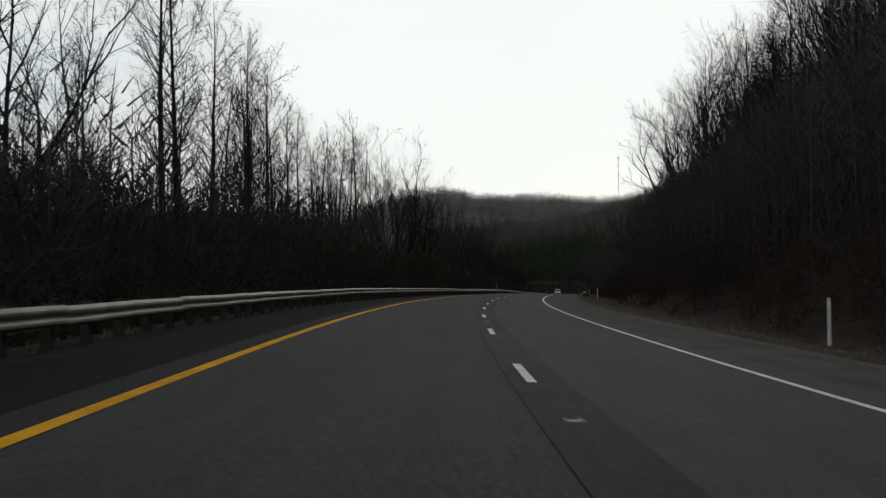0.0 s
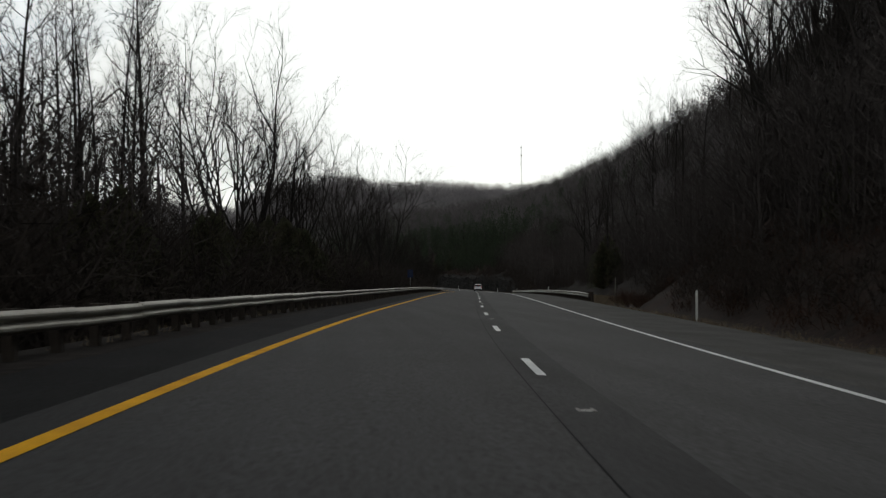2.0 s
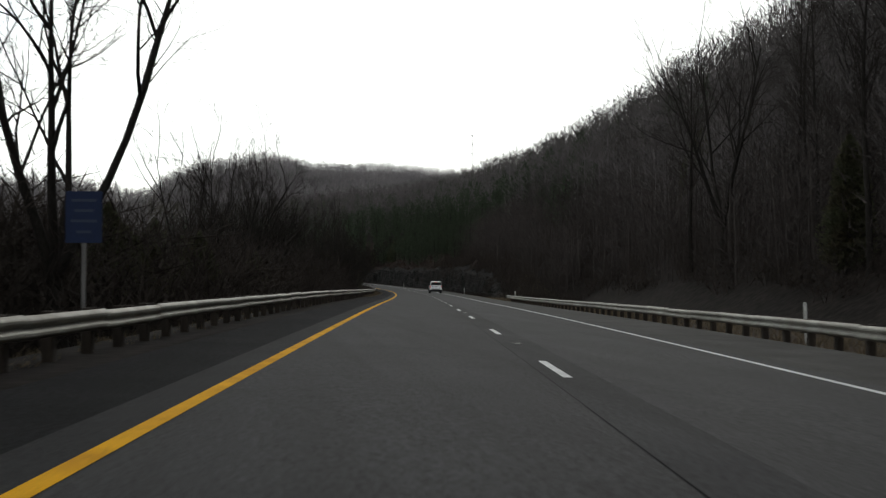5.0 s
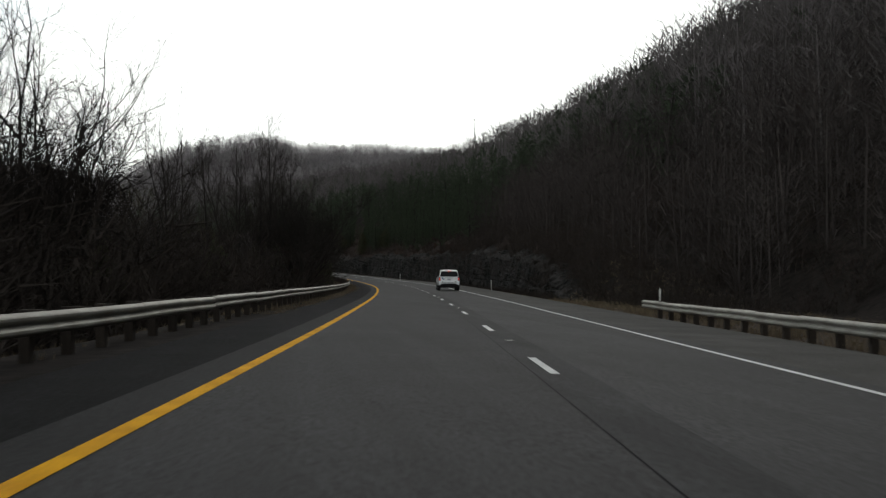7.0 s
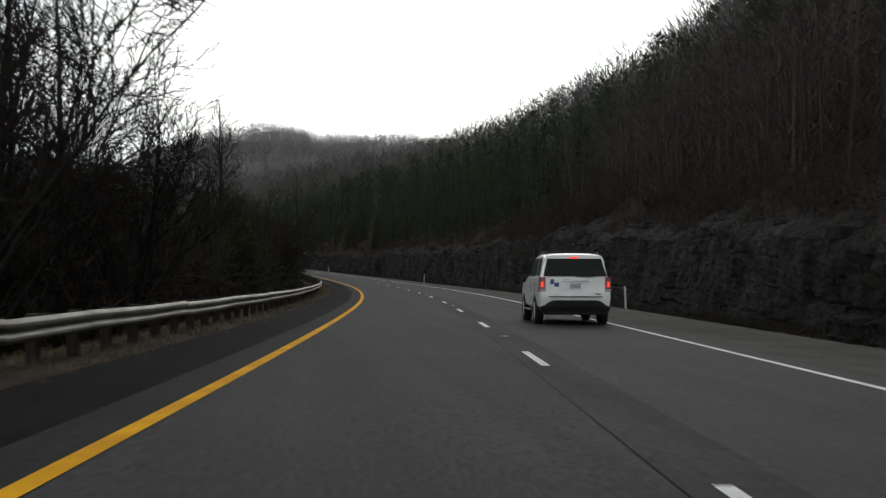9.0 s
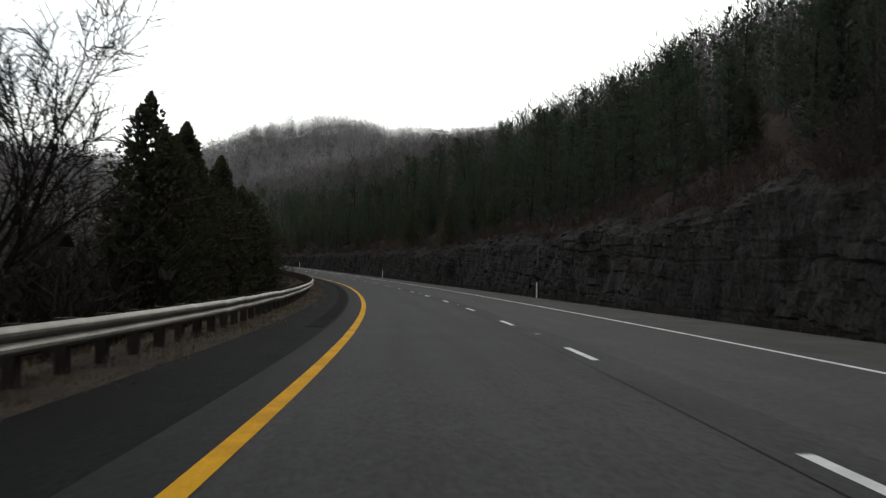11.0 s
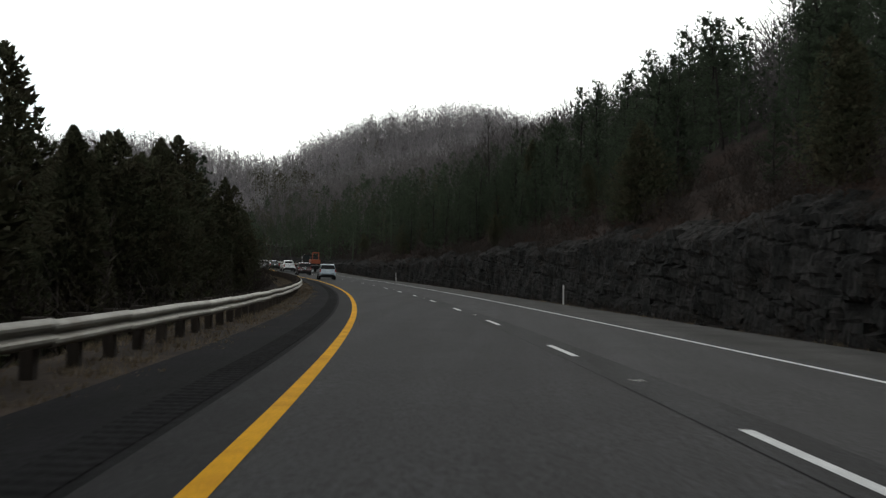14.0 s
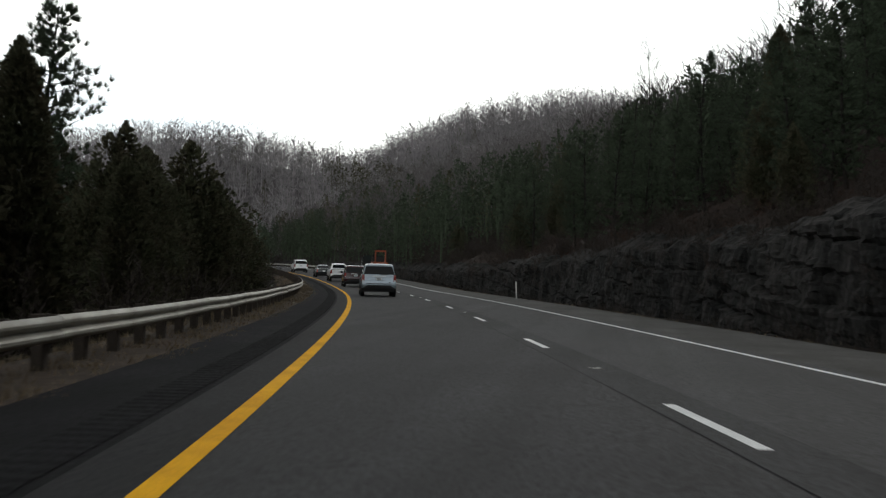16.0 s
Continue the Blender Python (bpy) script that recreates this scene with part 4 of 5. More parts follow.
def thicket(name, label, places, seed, low, high, material, rise=None, thick=0.006):
    """Tangled brush: fans of thin stems with many twigs and a few withered leaves, joined."""
    rng_ = random.Random(seed)
    temps = []
    for _ in range(7):
        V, F = [], []
        for i in range(13):
            w = rng_.uniform(0, 6.28)
            p = Vector((rng_.gauss(0, .18), rng_.gauss(0, .18), -0.03))
            b = grow(rng_, p, Vector((math.cos(w) * 0.6, math.sin(w) * 0.6, rng_.uniform(0.6, 1.9))), rng_.uniform(0.4, 1.05), 2, 0.16, 0.0)
            tube(V, F, b, [thick, thick * 0.7, 0], 3)
            for _ in range(10):
                q, d = along(b, rng_.uniform(0.15, 0.97))
                e = side_dir(rng_, d, 0.75) * rng_.uniform(0.10, 0.32)
                g = e.cross(Vector((rng_.gauss(0, 1), rng_.gauss(0, 1), rng_.gauss(0, 1)))).normalized() * thick * 0.85
                k = len(V)
                V.extend((q - g, q + g, q + e))
                F.append((k, k + 1, k + 2))
            spray(V, F, rng_, along(b, rng_.uniform(0.1, 0.8))[0], Vector((0, 0, 1)), rng_.uniform(0.04, 0.09), 2, 0.4)
        temps.append((np.array([tuple(v) for v in V]), F))
    VV, FF, off = [], [], 0
    for i, p in enumerate(places):
        v, f = temps[rng_.randrange(7)]
        h = rng_.uniform(low, high) + (0 if rise is None else rise[i])
        a = rng_.uniform(0, 6.28)
        c, s = math.cos(a), math.sin(a)
        VV.append(np.stack([(v[:, 0] * c - v[:, 1] * s) * h * 1.1 + p[0], (v[:, 0] * s + v[:, 1] * c) * h * 1.1 + p[1], v[:, 2] * h + p[2]], 1))
        FF += [tuple(off + i for i in q) for q in f]
        off += len(v)
    return tagged(mesh_ob(name, np.concatenate(VV), FF, material), label, "brush", kind="stuff")


s_ = rs.uniform(5, 440, 2500)
l_ = -(10.3 + rs.uniform(0, 1, 2500) ** 1.15 * 36)
thicket("roadside_thicket", "dark tangled leafless brush behind the guardrail", foot(s_, l_), 21, 3.0, 5.4, BRUSH, np.clip((-l_ - 10) * 0.30, 0, 5.0) * np.interp(s_, [20, 60, 330, 400, 440], [0.8, 1.15, 1.1, 1, 0.6]), 0.0045)
s_, l_ = rs.uniform(380, 760, 600), -(9.5 + rs.uniform(0, 1, 600) * 22)
thicket("roadside_thicket", "low brown brush among cedars behind the guardrail", foot(s_, l_), 22, 1.4, 3.4, BRUSH)
s_ = rs.uniform(700, 900, 520)
l_ = np.where(rs.uniform(0, 1, 520) < 0.6, rs.uniform(8.6, 26, 520), -rs.uniform(9.2, 26, 520))
thicket("roadside_thicket", "brown brush along the far bend", foot(s_, l_), 34, 1.2, 3.2, BRUSH)
s_, l_ = rs.uniform(5, 440, 3000), 10.2 + rs.uniform(0, 1, 3000) ** 1.25 * 26
keep = ~((s_ > 150) & (s_ < 310) & (l_ < 16))
thicket("hillside_thicket", "brown tangled brush on the steep bank", foot(s_[keep], l_[keep]), 23, 1.1, 3.0, BRUSH)
s_, l_ = rs.uniform(20, 160, 520), 9.3 + rs.uniform(0, 1, 520) * 5
thicket("hillside_thicket", "low red-brown weeds along the foot of the bank", foot(s_, l_), 27, 0.5, 1.4, REDBRUSH)
s_, l_ = rs.uniform(420, 700, 420), 11 + rs.uniform(0, 1, 420) * 7
thicket("hillside_thicket", "red-brown weeds on the slope over the rock", foot(s_, l_), 29, 0.5, 1.3, REDBRUSH)
s_, l_ = rs.uniform(298, 350, 260), 9.6 + rs.uniform(0, 1, 260) * 8
thicket("hillside_thicket", "low brown brush where the bank meets the rock", foot(s_, l_), 25, 0.7, 1.7, BRUSH)
s_ = np.concatenate([rs.uniform(338, 440, 260), rs.uniform(440, 720, 240)])
l_ = rs.uniform(8.7, 9.7, 500)
thicket("hillside_thicket", "dead weeds at the foot of the rock face", foot(s_, l_), 26, 0.3, 0.9, BRUSH)
s_, l_ = rs.uniform(340, 780, 2000), 10.6 + rs.uniform(0, 1, 2000) ** 1.2 * 15
thicket("hillside_thicket", "brown brush on the slope over the rock cutting", foot(s_, l_), 24, 0.8, 2.2, BRUSH)

# ---------------------------------------------------------------- roadside things
POST_WHITE = mat("white_plastic_post", (0.62, 0.62, 0.60), 0.5, vary=0.12, scale=3, fine=30, bump=0.05)
REFLECT = plain("reflector_sheet", (0.75, 0.75, 0.72), 0.25)
IRON = mat("cast_iron_marker", (0.20, 0.20, 0.19), 0.7, metal=0.4, vary=0.3, scale=9, fine=60, bump=0.2)
SIGN_BLUE = mat("blue_sign_sheet", (0.005, 0.018, 0.075), 0.6, vary=0.1, scale=2, fine=20, bump=0)
SIGN_WHITE = plain("pale_sign_sheet", (0.03, 0.045, 0.09), 0.6)
MAST = mat("mast_steel", (0.24, 0.23, 0.23), 0.6, metal=0.3, vary=0.2, scale=0.2, fine=2, bump=0)


def box(bm, x0, x1, y0, y1, z0, z1, bevel=0.0):
    r = bmesh.ops.create_cube(bm, size=1.0, matrix=Matrix.LocRotScale(((x0 + x1) / 2, (y0 + y1) / 2, (z0 + z1) / 2), None, (x1 - x0, y1 - y0, z1 - z0)))
    if bevel:
        es = list({e for v in r["verts"] for e in v.link_edges})
        bmesh.ops.bevel(bm, geom=es, offset=bevel, segments=2, affect="EDGES")
    return bm


def delineator():
    root = tagged(new("delineator_post"), "thin white plastic delineator post on the verge", "road marker post", "delineators")
    bm = bmesh.new()
    prof = [(-0.045, 0.012), (-0.045, -0.004), (0.0, -0.016), (0.045, -0.004), (0.045, 0.012), (0.0, 0.0)]
    lo = [bm.verts.new((x, y, -0.3)) for x, y in prof]
    hi = [bm.verts.new((x, y, 1.15)) for x, y in prof]
    tip = [bm.verts.new((x * 0.5, y, 1.21)) for x, y in prof]
    for r0, r1 in ((lo, hi), (hi, tip)):
        for k in range(6):
            bm.faces.new((r0[k], r0[(k + 1) % 6], r1[(k + 1) % 6], r1[k]))
    bm.faces.new(tip)
    part("stake", bm, POST_WHITE, root)
    part("reflector", box(bmesh.new(), -0.035, 0.035, -0.021, -0.015, 0.98, 1.12, 0.002), REFLECT, root, "white reflective patch")
    return root


d0 = delineator()
rng = random.Random(3)
for i, (s, lat) in enumerate(((28, 8.5), (117, 8.3), (212, 8.6), (301.7, 8.4), (381, 8.7), (476, 8.3), (571, 8.1), (655, 7.6), (742, 7.6))):
    m = pose(*foot(s, lat), rng.uniform(-3, 3), rng.uniform(-3, 3), heading(s))
    if i == 0:
        d0.matrix_world = m
    else:
        copy_thing(d0, m)


def lane_marker():
    root = tagged(new("lane_marker"), "scuffed cast-iron reflector casting set in the lane joint", "road stud", "lane studs")
    bm = bmesh.new()
    for x in (-0.085, 0.05):
        box(bm, x, x + 0.035, -0.14, 0.14, -0.02, 0.012, 0.004)
    box(bm, -0.07, 0.07, -0.05, 0.05, -0.02, 0.010, 0.004)
    part("casting", bm, IRON, root)
    part("lens", box(bmesh.new(), -0.05, 0.05, -0.055, -0.045, 0.002, 0.014), REFLECT, root)
    return root


m0 = lane_marker()
for k in range(-1, 34):
    s = 8.45 + 24.35 * k
    m = pose(*at(s, 0.06, 0.0), 0, 0, heading(s))
    if k == -1:
        m0.matrix_world = m
    else:
        copy_thing(m0, m)

# blue sign behind the guardrail
sign = tagged(new("road_sign"), "small blue roadside sign on a steel post behind the guardrail", "road sign")
sign.matrix_world = pose(*foot(200, -7.35), 0, 0, heading(200))
part("post", box(bmesh.new(), -0.03, 0.03, 0.0, 0.05, -0.4, 2.62, 0.004), MAST, sign)
part("panel", box(bmesh.new(), -0.30, 0.30, -0.012, -0.004, 1.75, 2.6, 0.003), SIGN_BLUE, sign, "blue sign face")
for k, (a_, z_) in enumerate(((0.2, 2.45), (0.15, 2.28), (0.21, 2.11), (0.12, 1.93))):
    part("line", box(bmesh.new(), -a_, a_, -0.017, -0.013, z_ - 0.022, z_ + 0.022), SIGN_WHITE, sign)

# pale broken stake on the bank, beyond the guardrail
stake = tagged(new("wooden_stake"), "pale weathered stake leaning in the brush", "stake")
stake.matrix_world = pose(*foot(196, 14.5), 2, 4, 20)
tv, tf = [], []
tube(tv, tf, [Vector((0, 0, -0.3)), Vector((0.02, 0, 1.0)), Vector((-0.02, 0.03, 2.1))], [0.07, 0.065, 0.05], 7)
mesh_ob("pole", tv, tf, mat("pale_wood", (0.16, 0.15, 0.13), 0.9, vary=0.3, scale=3, fine=20), stake)

# radio mast on the far ridge
mast = tagged(new("radio_mast"), "slender lattice radio mast on the far ridge", "mast")
mx, my, mtop = 316.0, 1940.0, 225.0
mz = 110.0
mast.location = (mx, my, mz)
H_M = mtop - mz
for k in range(3):
    a_ = k * 2.094
    V, F = [], []
    tube(V, F, [Vector((math.cos(a_) * 1.0, math.sin(a_) * 1.0, 0)), Vector((math.cos(a_) * 0.55, math.sin(a_) * 0.55, H_M - 6))], [0.16, 0.12], 4)
    mesh_ob("leg", V, F, MAST, mast)
V, F = [], []
for i in range(26):
    z0, z1 = (H_M - 6) * i / 26, (H_M - 6) * (i + 1) / 26
    for k in range(3):
        r0, r1 = 1.0 - 0.45 * i / 26, 1.0 - 0.45 * (i + 1) / 26
        a_, b_ = k * 2.094, (k + 1) * 2.094
        tube(V, F, [Vector((math.cos(a_) * r0, math.sin(a_) * r0, z0)), Vector((math.cos(b_) * r1, math.sin(b_) * r1, z1))], [0.07, 0.07], 3)
mesh_ob("bracing", V, F, MAST, mast)
V, F = [], []
tube(V, F, [Vector((0, 0, H_M - 6)), Vector((0, 0, H_M))], [0.12, 0.05], 4)
mesh_ob("aerial", V, F, MAST, mast)
for z_ in (H_M - 9, H_M - 22, H_M - 36):
    for k in range(3):
        a_ = k * 2.094 + 1.0
        part("antenna_panel", box(bmesh.new(), math.cos(a_) * 1.5 - 0.3, math.cos(a_) * 1.5 + 0.3, math.sin(a_) * 1.5 - 0.3, math.sin(a_) * 1.5 + 0.3, z_, z_ + 2.4, 0.05), MAST, mast)

# rumble grooves milled in the shoulder
rs_ = np.arange(425.0, 720.0, 0.0762)
prof = np.tile([0.0, -0.012, -0.012, 0.0], len(rs_) // 4 + 1)[:len(rs_)]
v = np.stack([at(rs_, -5.02, 0.0), at(rs_, -4.60, 0.0)], 1)
v[:, :, 2] += (prof + 0.009)[:, None]
n_ = len(rs_)
rumble = mesh_ob("rumble_strip", v.reshape(-1, 3), [(2 * i, 2 * i + 1, 2 * i + 3, 2 * i + 2) for i in range(n_ - 1)], SHOULDER)
tagged(rumble, "rumble grooves milled in the dark asphalt shoulder", "rumble strip", kind="structure")

# dry grass along the verge


def grass(name, label, places, seed, low, high, blades=7):
    rng_ = random.Random(seed)
    V, F = [], []
    for p in places:
        p = Vector(p)
        h = rng_.uniform(low, high)
        for _ in range(blades):
            q = p + Vector((rng_.gauss(0, .09), rng_.gauss(0, .09), -0.02))
            w = rng_.uniform(0, 6.28)
            a = Vector((math.cos(w), math.sin(w), 0)) * 0.011
            lean = Vector((rng_.gauss(0, .4), rng_.gauss(0, .4), 1)) * h * rng_.uniform(0.6, 1.1)
            o = len(V)
            V.extend((q - a, q + a, q + lean))
            F.append((o, o + 1, o + 2))
    return tagged(mesh_ob(name, V, F, TUFT), label, "grass", kind="stuff")


g_s = rs.uniform(290, 720, 2600)
g_s = g_s[np.sin(g_s * 0.9) + np.sin(g_s * 0.37 + 1) + 0.6 * np.sin(g_s * 2.3) > -0.3]
grass("verge_grass", "dry grass creeping over the edge of the shoulder", at(g_s, -5.95 + rs.uniform(-0.1, 0.26, len(g_s)), -0.01), 35, 0.02, 0.08, 6)
grass("verge_grass", "dry tan grass under the guardrail", foot(rs.uniform(290, 720, 6500), -rs.uniform(6.05, 8.6, 6500)), 31, 0.05, 0.20, 9)
grass("verge_grass", "sparse dry grass under the guardrail", foot(rs.uniform(0, 300, 1100), -rs.uniform(6.9, 9.0, 1100)), 32, 0.06, 0.2)
grass("verge_grass", "dry tan grass behind the guardrail", foot(rs.uniform(150, 335, 5200), rs.uniform(7.9, 14.0, 5200)), 33, 0.14, 0.45, 9)
grass("verge_grass", "dry grass along the foot of the bank", foot(np.concatenate([rs.uniform(0, 150, 900), rs.uniform(330, 720, 1500)]), rs.uniform(6.6, 9.2, 2400)), 34, 0.05, 0.2)

# ---------------------------------------------------------------- vehicles
TYRE = mat("tyre_rubber", (0.018, 0.018, 0.019), 0.85, vary=0.3, scale=6, fine=40, bump=0.2)
RIM = mat("alloy_rim", (0.62, 0.63, 0.64), 0.4, metal=0.5, vary=0.15, scale=6, fine=30, bump=0)
BLACK = mat("black_plastic", (0.016, 0.016, 0.017), 0.6, vary=0.2, scale=4, fine=40, bump=0.05)
CHROME_S = plain("brushed_trim", (0.55, 0.57, 0.58), 0.35, 0.6)
CHROME = plain("chrome", (0.75, 0.76, 0.77), 0.12, 1.0)
GLASS = plain("tinted_glass", (0.008, 0.009, 0.011), 0.06, 0.0, 0.25)
GLASS_S = plain("side_glass", (0.12, 0.13, 0.135), 0.04, 0.0, 0.9)
LAMP = plain("red_lamp_lens", (0.20, 0.010, 0.009), 0.15, 0.0, 0.6)
LAMP_W = plain("clear_lamp_lens", (0.35, 0.33, 0.32), 0.12, 0.0, 0.7)
LAMP_ON = plain("lit_brake_lamp", (0.9, 0.05, 0.02), 0.3, emit=1.2)
LOGO = plain("blue_decal", (0.015, 0.06, 0.22), 0.4)
PLATE = plain("plate_white", (0.55, 0.57, 0.58), 0.5)
PLATE_INK = plain("plate_grey", (0.16, 0.18, 0.22), 0.5)


def paint(name, base, rough=0.22, metal=0.0):
    m = mat(name, base, rough, metal, vary=0.05, scale=0.8, fine=3, bump=0, second=tuple(c * 0.9 for c in base))
    m.node_tree.nodes["Principled BSDF"].inputs["Coat Weight"].default_value = 0.5
    m.node_tree.nodes["Principled BSDF"].inputs["Coat Roughness"].default_value = 0.08
    return m


def wheel(name, parent, x, y, r, w, side, alloy=RIM):
    """A wheel with tyre, spoked rim and hub at the place (x, y)."""
    tyre_b = bmesh.new()
    prof = [(r * 0.62, -w / 2 + 0.01), (r * 0.72, -w / 2), (r * 0.93, -w / 2 + 0.004), (r, -w / 2 + 0.04), (r * 1.004, 0), (r, w / 2 - 0.04), (r * 0.93, w / 2 - 0.004), (r * 0.72, w / 2), (r * 0.62, w / 2 - 0.01)]
    n = 30
    rings = [[tyre_b.verts.new((o, q * math.cos(6.28318 * k / n), q * math.sin(6.28318 * k / n))) for k in range(n)] for q, o in prof]
    for a, b in zip(rings, rings[1:]):
        for k in range(n):
            tyre_b.faces.new((a[k], a[(k + 1) % n], b[(k + 1) % n], b[k]))
    base = new(name)
    base.parent = parent
    base.location = (x, y, r)
    part("tyre", tyre_b, TYRE, base, smooth=True)
    rb = bmesh.new()
    o = side * (w / 2 - 0.03)
    bmesh.ops.create_cone(rb, cap_ends=True, segments=28, radius1=r * 0.63, radius2=r * 0.63, depth=0.02, matrix=Matrix.Translation((o - side * 0.05, 0, 0)) @ Matrix.Rotation(math.pi / 2, 4, "Y"))
    for f in rb.faces:
        f.material_index = 0
    part("rim_well", rb, BLACK, base)
    rb = bmesh.new()
    bmesh.ops.create_cone(rb, cap_ends=True, segments=16, radius1=r * 0.15, radius2=r * 0.12, depth=0.05, matrix=Matrix.Translation((o, 0, 0)) @ Matrix.Rotation(math.pi / 2, 4, "Y"))
    for k in range(5):
        q = bmesh.ops.create_cube(rb, size=1.0, matrix=Matrix.Rotation(k * 1.2566 + 0.3, 4, "X") @ Matrix.Translation((o, 0, r * 0.36)) @ Matrix.Diagonal((0.03, r * 0.21, r * 0.52, 1)))
    outer = [[rb.verts.new((oo, q * math.cos(6.28318 * k / n), q * math.sin(6.28318 * k / n))) for k in range(n)] for q, oo in ((r * 0.57, o), (r * 0.64, o + side * 0.012), (r * 0.645, o - side * 0.04))]
    for a, b in zip(outer, outer[1:]):
        for k in range(n):
            rb.faces.new((a[k], a[(k + 1) % n], b[(k + 1) % n], b[k]))
    part("rim", rb, alloy, base)
    return base


def lerp_table(t, x):
    return float(np.interp(x, [a for a, _ in t], [b for _, b in t]))


def vehicle(name, label, colour, L, hw, zs, zb, zr, hwt, top, rear, front, axles, wheel_r, side_windows, lit=False, detail=True, bed=False):
    """A car with its rear at y=0, nose at y=L, standing on z=0. top: roof line (y, z); rear, front: (z, y) lean of the two ends."""
    root = tagged(new(name), label, "car", "cars on the road")

    def section(f):
        y0 = f * L
        zt = lerp_table(top, y0)
        k = min(1, max(0, (zt - zb) / (zr - zb)))
        w = hw * (1 - 0.13 * max(0, (f - 0.86) / 0.14) ** 2 - 0.05 * max(0, (0.05 - f) / 0.05) ** 2)
        wt = (w - 0.10) * (1 - k) + hwt * k
        zu = min(zb + 0.02, zt - 0.10)
        pts = [(w - 0.07, zs), (w - 0.02, zs + 0.05), (w, zs + 0.27), (w - 0.005, zs + 0.45), (w - 0.012, zb - 0.12), (w - 0.045, zu - 0.01)]
        for q in (0.0, 0.12, 0.35, 0.6, 0.85, 1.0):
            pts.append(((w - 0.065) * (1 - q) + wt * q, zu * (1 - q) + (zt - 0.085) * q))
        pts += [(wt - 0.025, zt - 0.035), (wt - 0.09, zt - 0.004), (wt * 0.55, zt + 0.014), (0.0, zt + 0.02)]
        return pts

    def place(x, z, f, out=0.0):
        y = lerp_table(rear, z) * (1 - f) + lerp_table(front, z) * f
        return Vector((x, y, z))

    fs = [0, 0.012, 0.03, 0.06] + [0.06 + 0.88 * i / 40 for i in range(1, 41)] + [0.96, 0.98, 1.0]
    bm = bmesh.new()
    rows_ = []
    for f in fs:
        sec = section(f)
        half = [bm.verts.new(place(x, z, f)) for x, z in sec]
        other = [bm.verts.new(place(-x, z, f)) for x, z in sec[:-1]]
        rows_.append(half + other[::-1])
    m = len(rows_[0])
    for a, b in zip(rows_, rows_[1:]):
        for j in range(m - 1):
            bm.faces.new((a[j], a[j + 1], b[j + 1], b[j]))
        bm.faces.new((a[m - 1], a[0], b[0], b[m - 1]))
    for r in (rows_[0], rows_[-1]):
        for j in range(m // 2):
            q = [r[j], r[j + 1], r[m - 2 - j], r[m - 1 - j]]
            q = [v for i, v in enumerate(q) if v not in q[:i]]
            if len(q) > 2:
                bm.faces.new(q)
    bmesh.ops.recalc_face_normals(bm, faces=list(bm.faces))
    body = part("body", bm, colour, root, smooth=True)
    body.data.set_sharp_from_angle(angle=radians(38))

    def side_patch(pname, y0, y1, q0, q1, sgn, material, lift, parent=root, lab=""):
        """A pane on the car's flank between heights q0 and q1 of the glass zone."""
        b = bmesh.new()
        grid = []
        for i in range(7):
            f = (y0 + (y1 - y0) * i / 6) / L
            sec = section(f)
            lo, hi = sec[6], sec[11]
            col = []
            for q in (q0, q0 + (q1 - q0) * 0.33, q0 + (q1 - q0) * 0.66, q1):
                x, z = lo[0] * (1 - q) + hi[0] * q + lift, lo[1] * (1 - q) + hi[1] * q
                p = place(x, z, f)
                col.append(b.verts.new((sgn * p.x, p.y, p.z)))
            grid.append(col)
        for a, c in zip(grid, grid[1:]):
            for j in range(3):
                b.faces.new((a[j], a[j + 1], c[j + 1], c[j]) if sgn > 0 else (a[j], c[j], c[j + 1], a[j + 1]))
        return part(pname, b, material, parent, lab, smooth=True)

    def end_patch(pname, z0, z1, x0a, x1a, x0b, x1b, material, lift, rear_end=True, lab="", thick=0.012):
        """A thickened panel on the rear or front end between heights z0 and z1; x spans at its foot (a) and head (b)."""
        b = bmesh.new()
        tab = rear if rear_end else front
        sg_ = -1 if rear_end else 1
        outer, inner = [], []
        for i in range(5):
            q = i / 4
            z = z0 + (z1 - z0) * q
            y = lerp_table(tab, z)
            xa, xb = x0a + (x0b - x0a) * q, x1a + (x1b - x1a) * q
            outer.append((b.verts.new((xa, y + sg_ * lift, z)), b.verts.new((xb, y + sg_ * lift, z))))
            inner.append((b.verts.new((xa, y + sg_ * (lift - thick), z)), b.verts.new((xb, y + sg_ * (lift - thick), z))))
        for i in range(4):
            b.faces.new((outer[i][0], outer[i][1], outer[i + 1][1], outer[i + 1][0]))
            b.faces.new((outer[i][0], outer[i + 1][0], inner[i + 1][0], inner[i][0]))
            b.faces.new((outer[i][1], inner[i][1], inner[i + 1][1], outer[i + 1][1]))
        b.faces.new((outer[4][0], outer[4][1], inner[4][1], inner[4][0]))
        b.faces.new((outer[0][0], inner[0][0], inner[0][1], outer[0][1]))
        bmesh.ops.recalc_face_normals(b, faces=list(b.faces))
        return part(pname, b, material, root, lab)

    zt0 = lerp_table(top, 0.0)
    # glass
    if not bed:
        end_patch("rear_window", zb + 0.05, zt0 - 0.075, -(hw - 0.125), hw - 0.125, -(hwt - 0.065), hwt - 0.065, GLASS, 0.014, lab="dark tinted rear window")
    for y0, y1 in side_windows:
        for sgn in (-1, 1):
            side_patch("window_frame", y0 - 0.035, y1 + 0.035, 0.05, 0.98, sgn, BLACK, 0.005)
            side_patch("side_window", y0, y1, 0.10, 0.93, sgn, GLASS_S, 0.010)
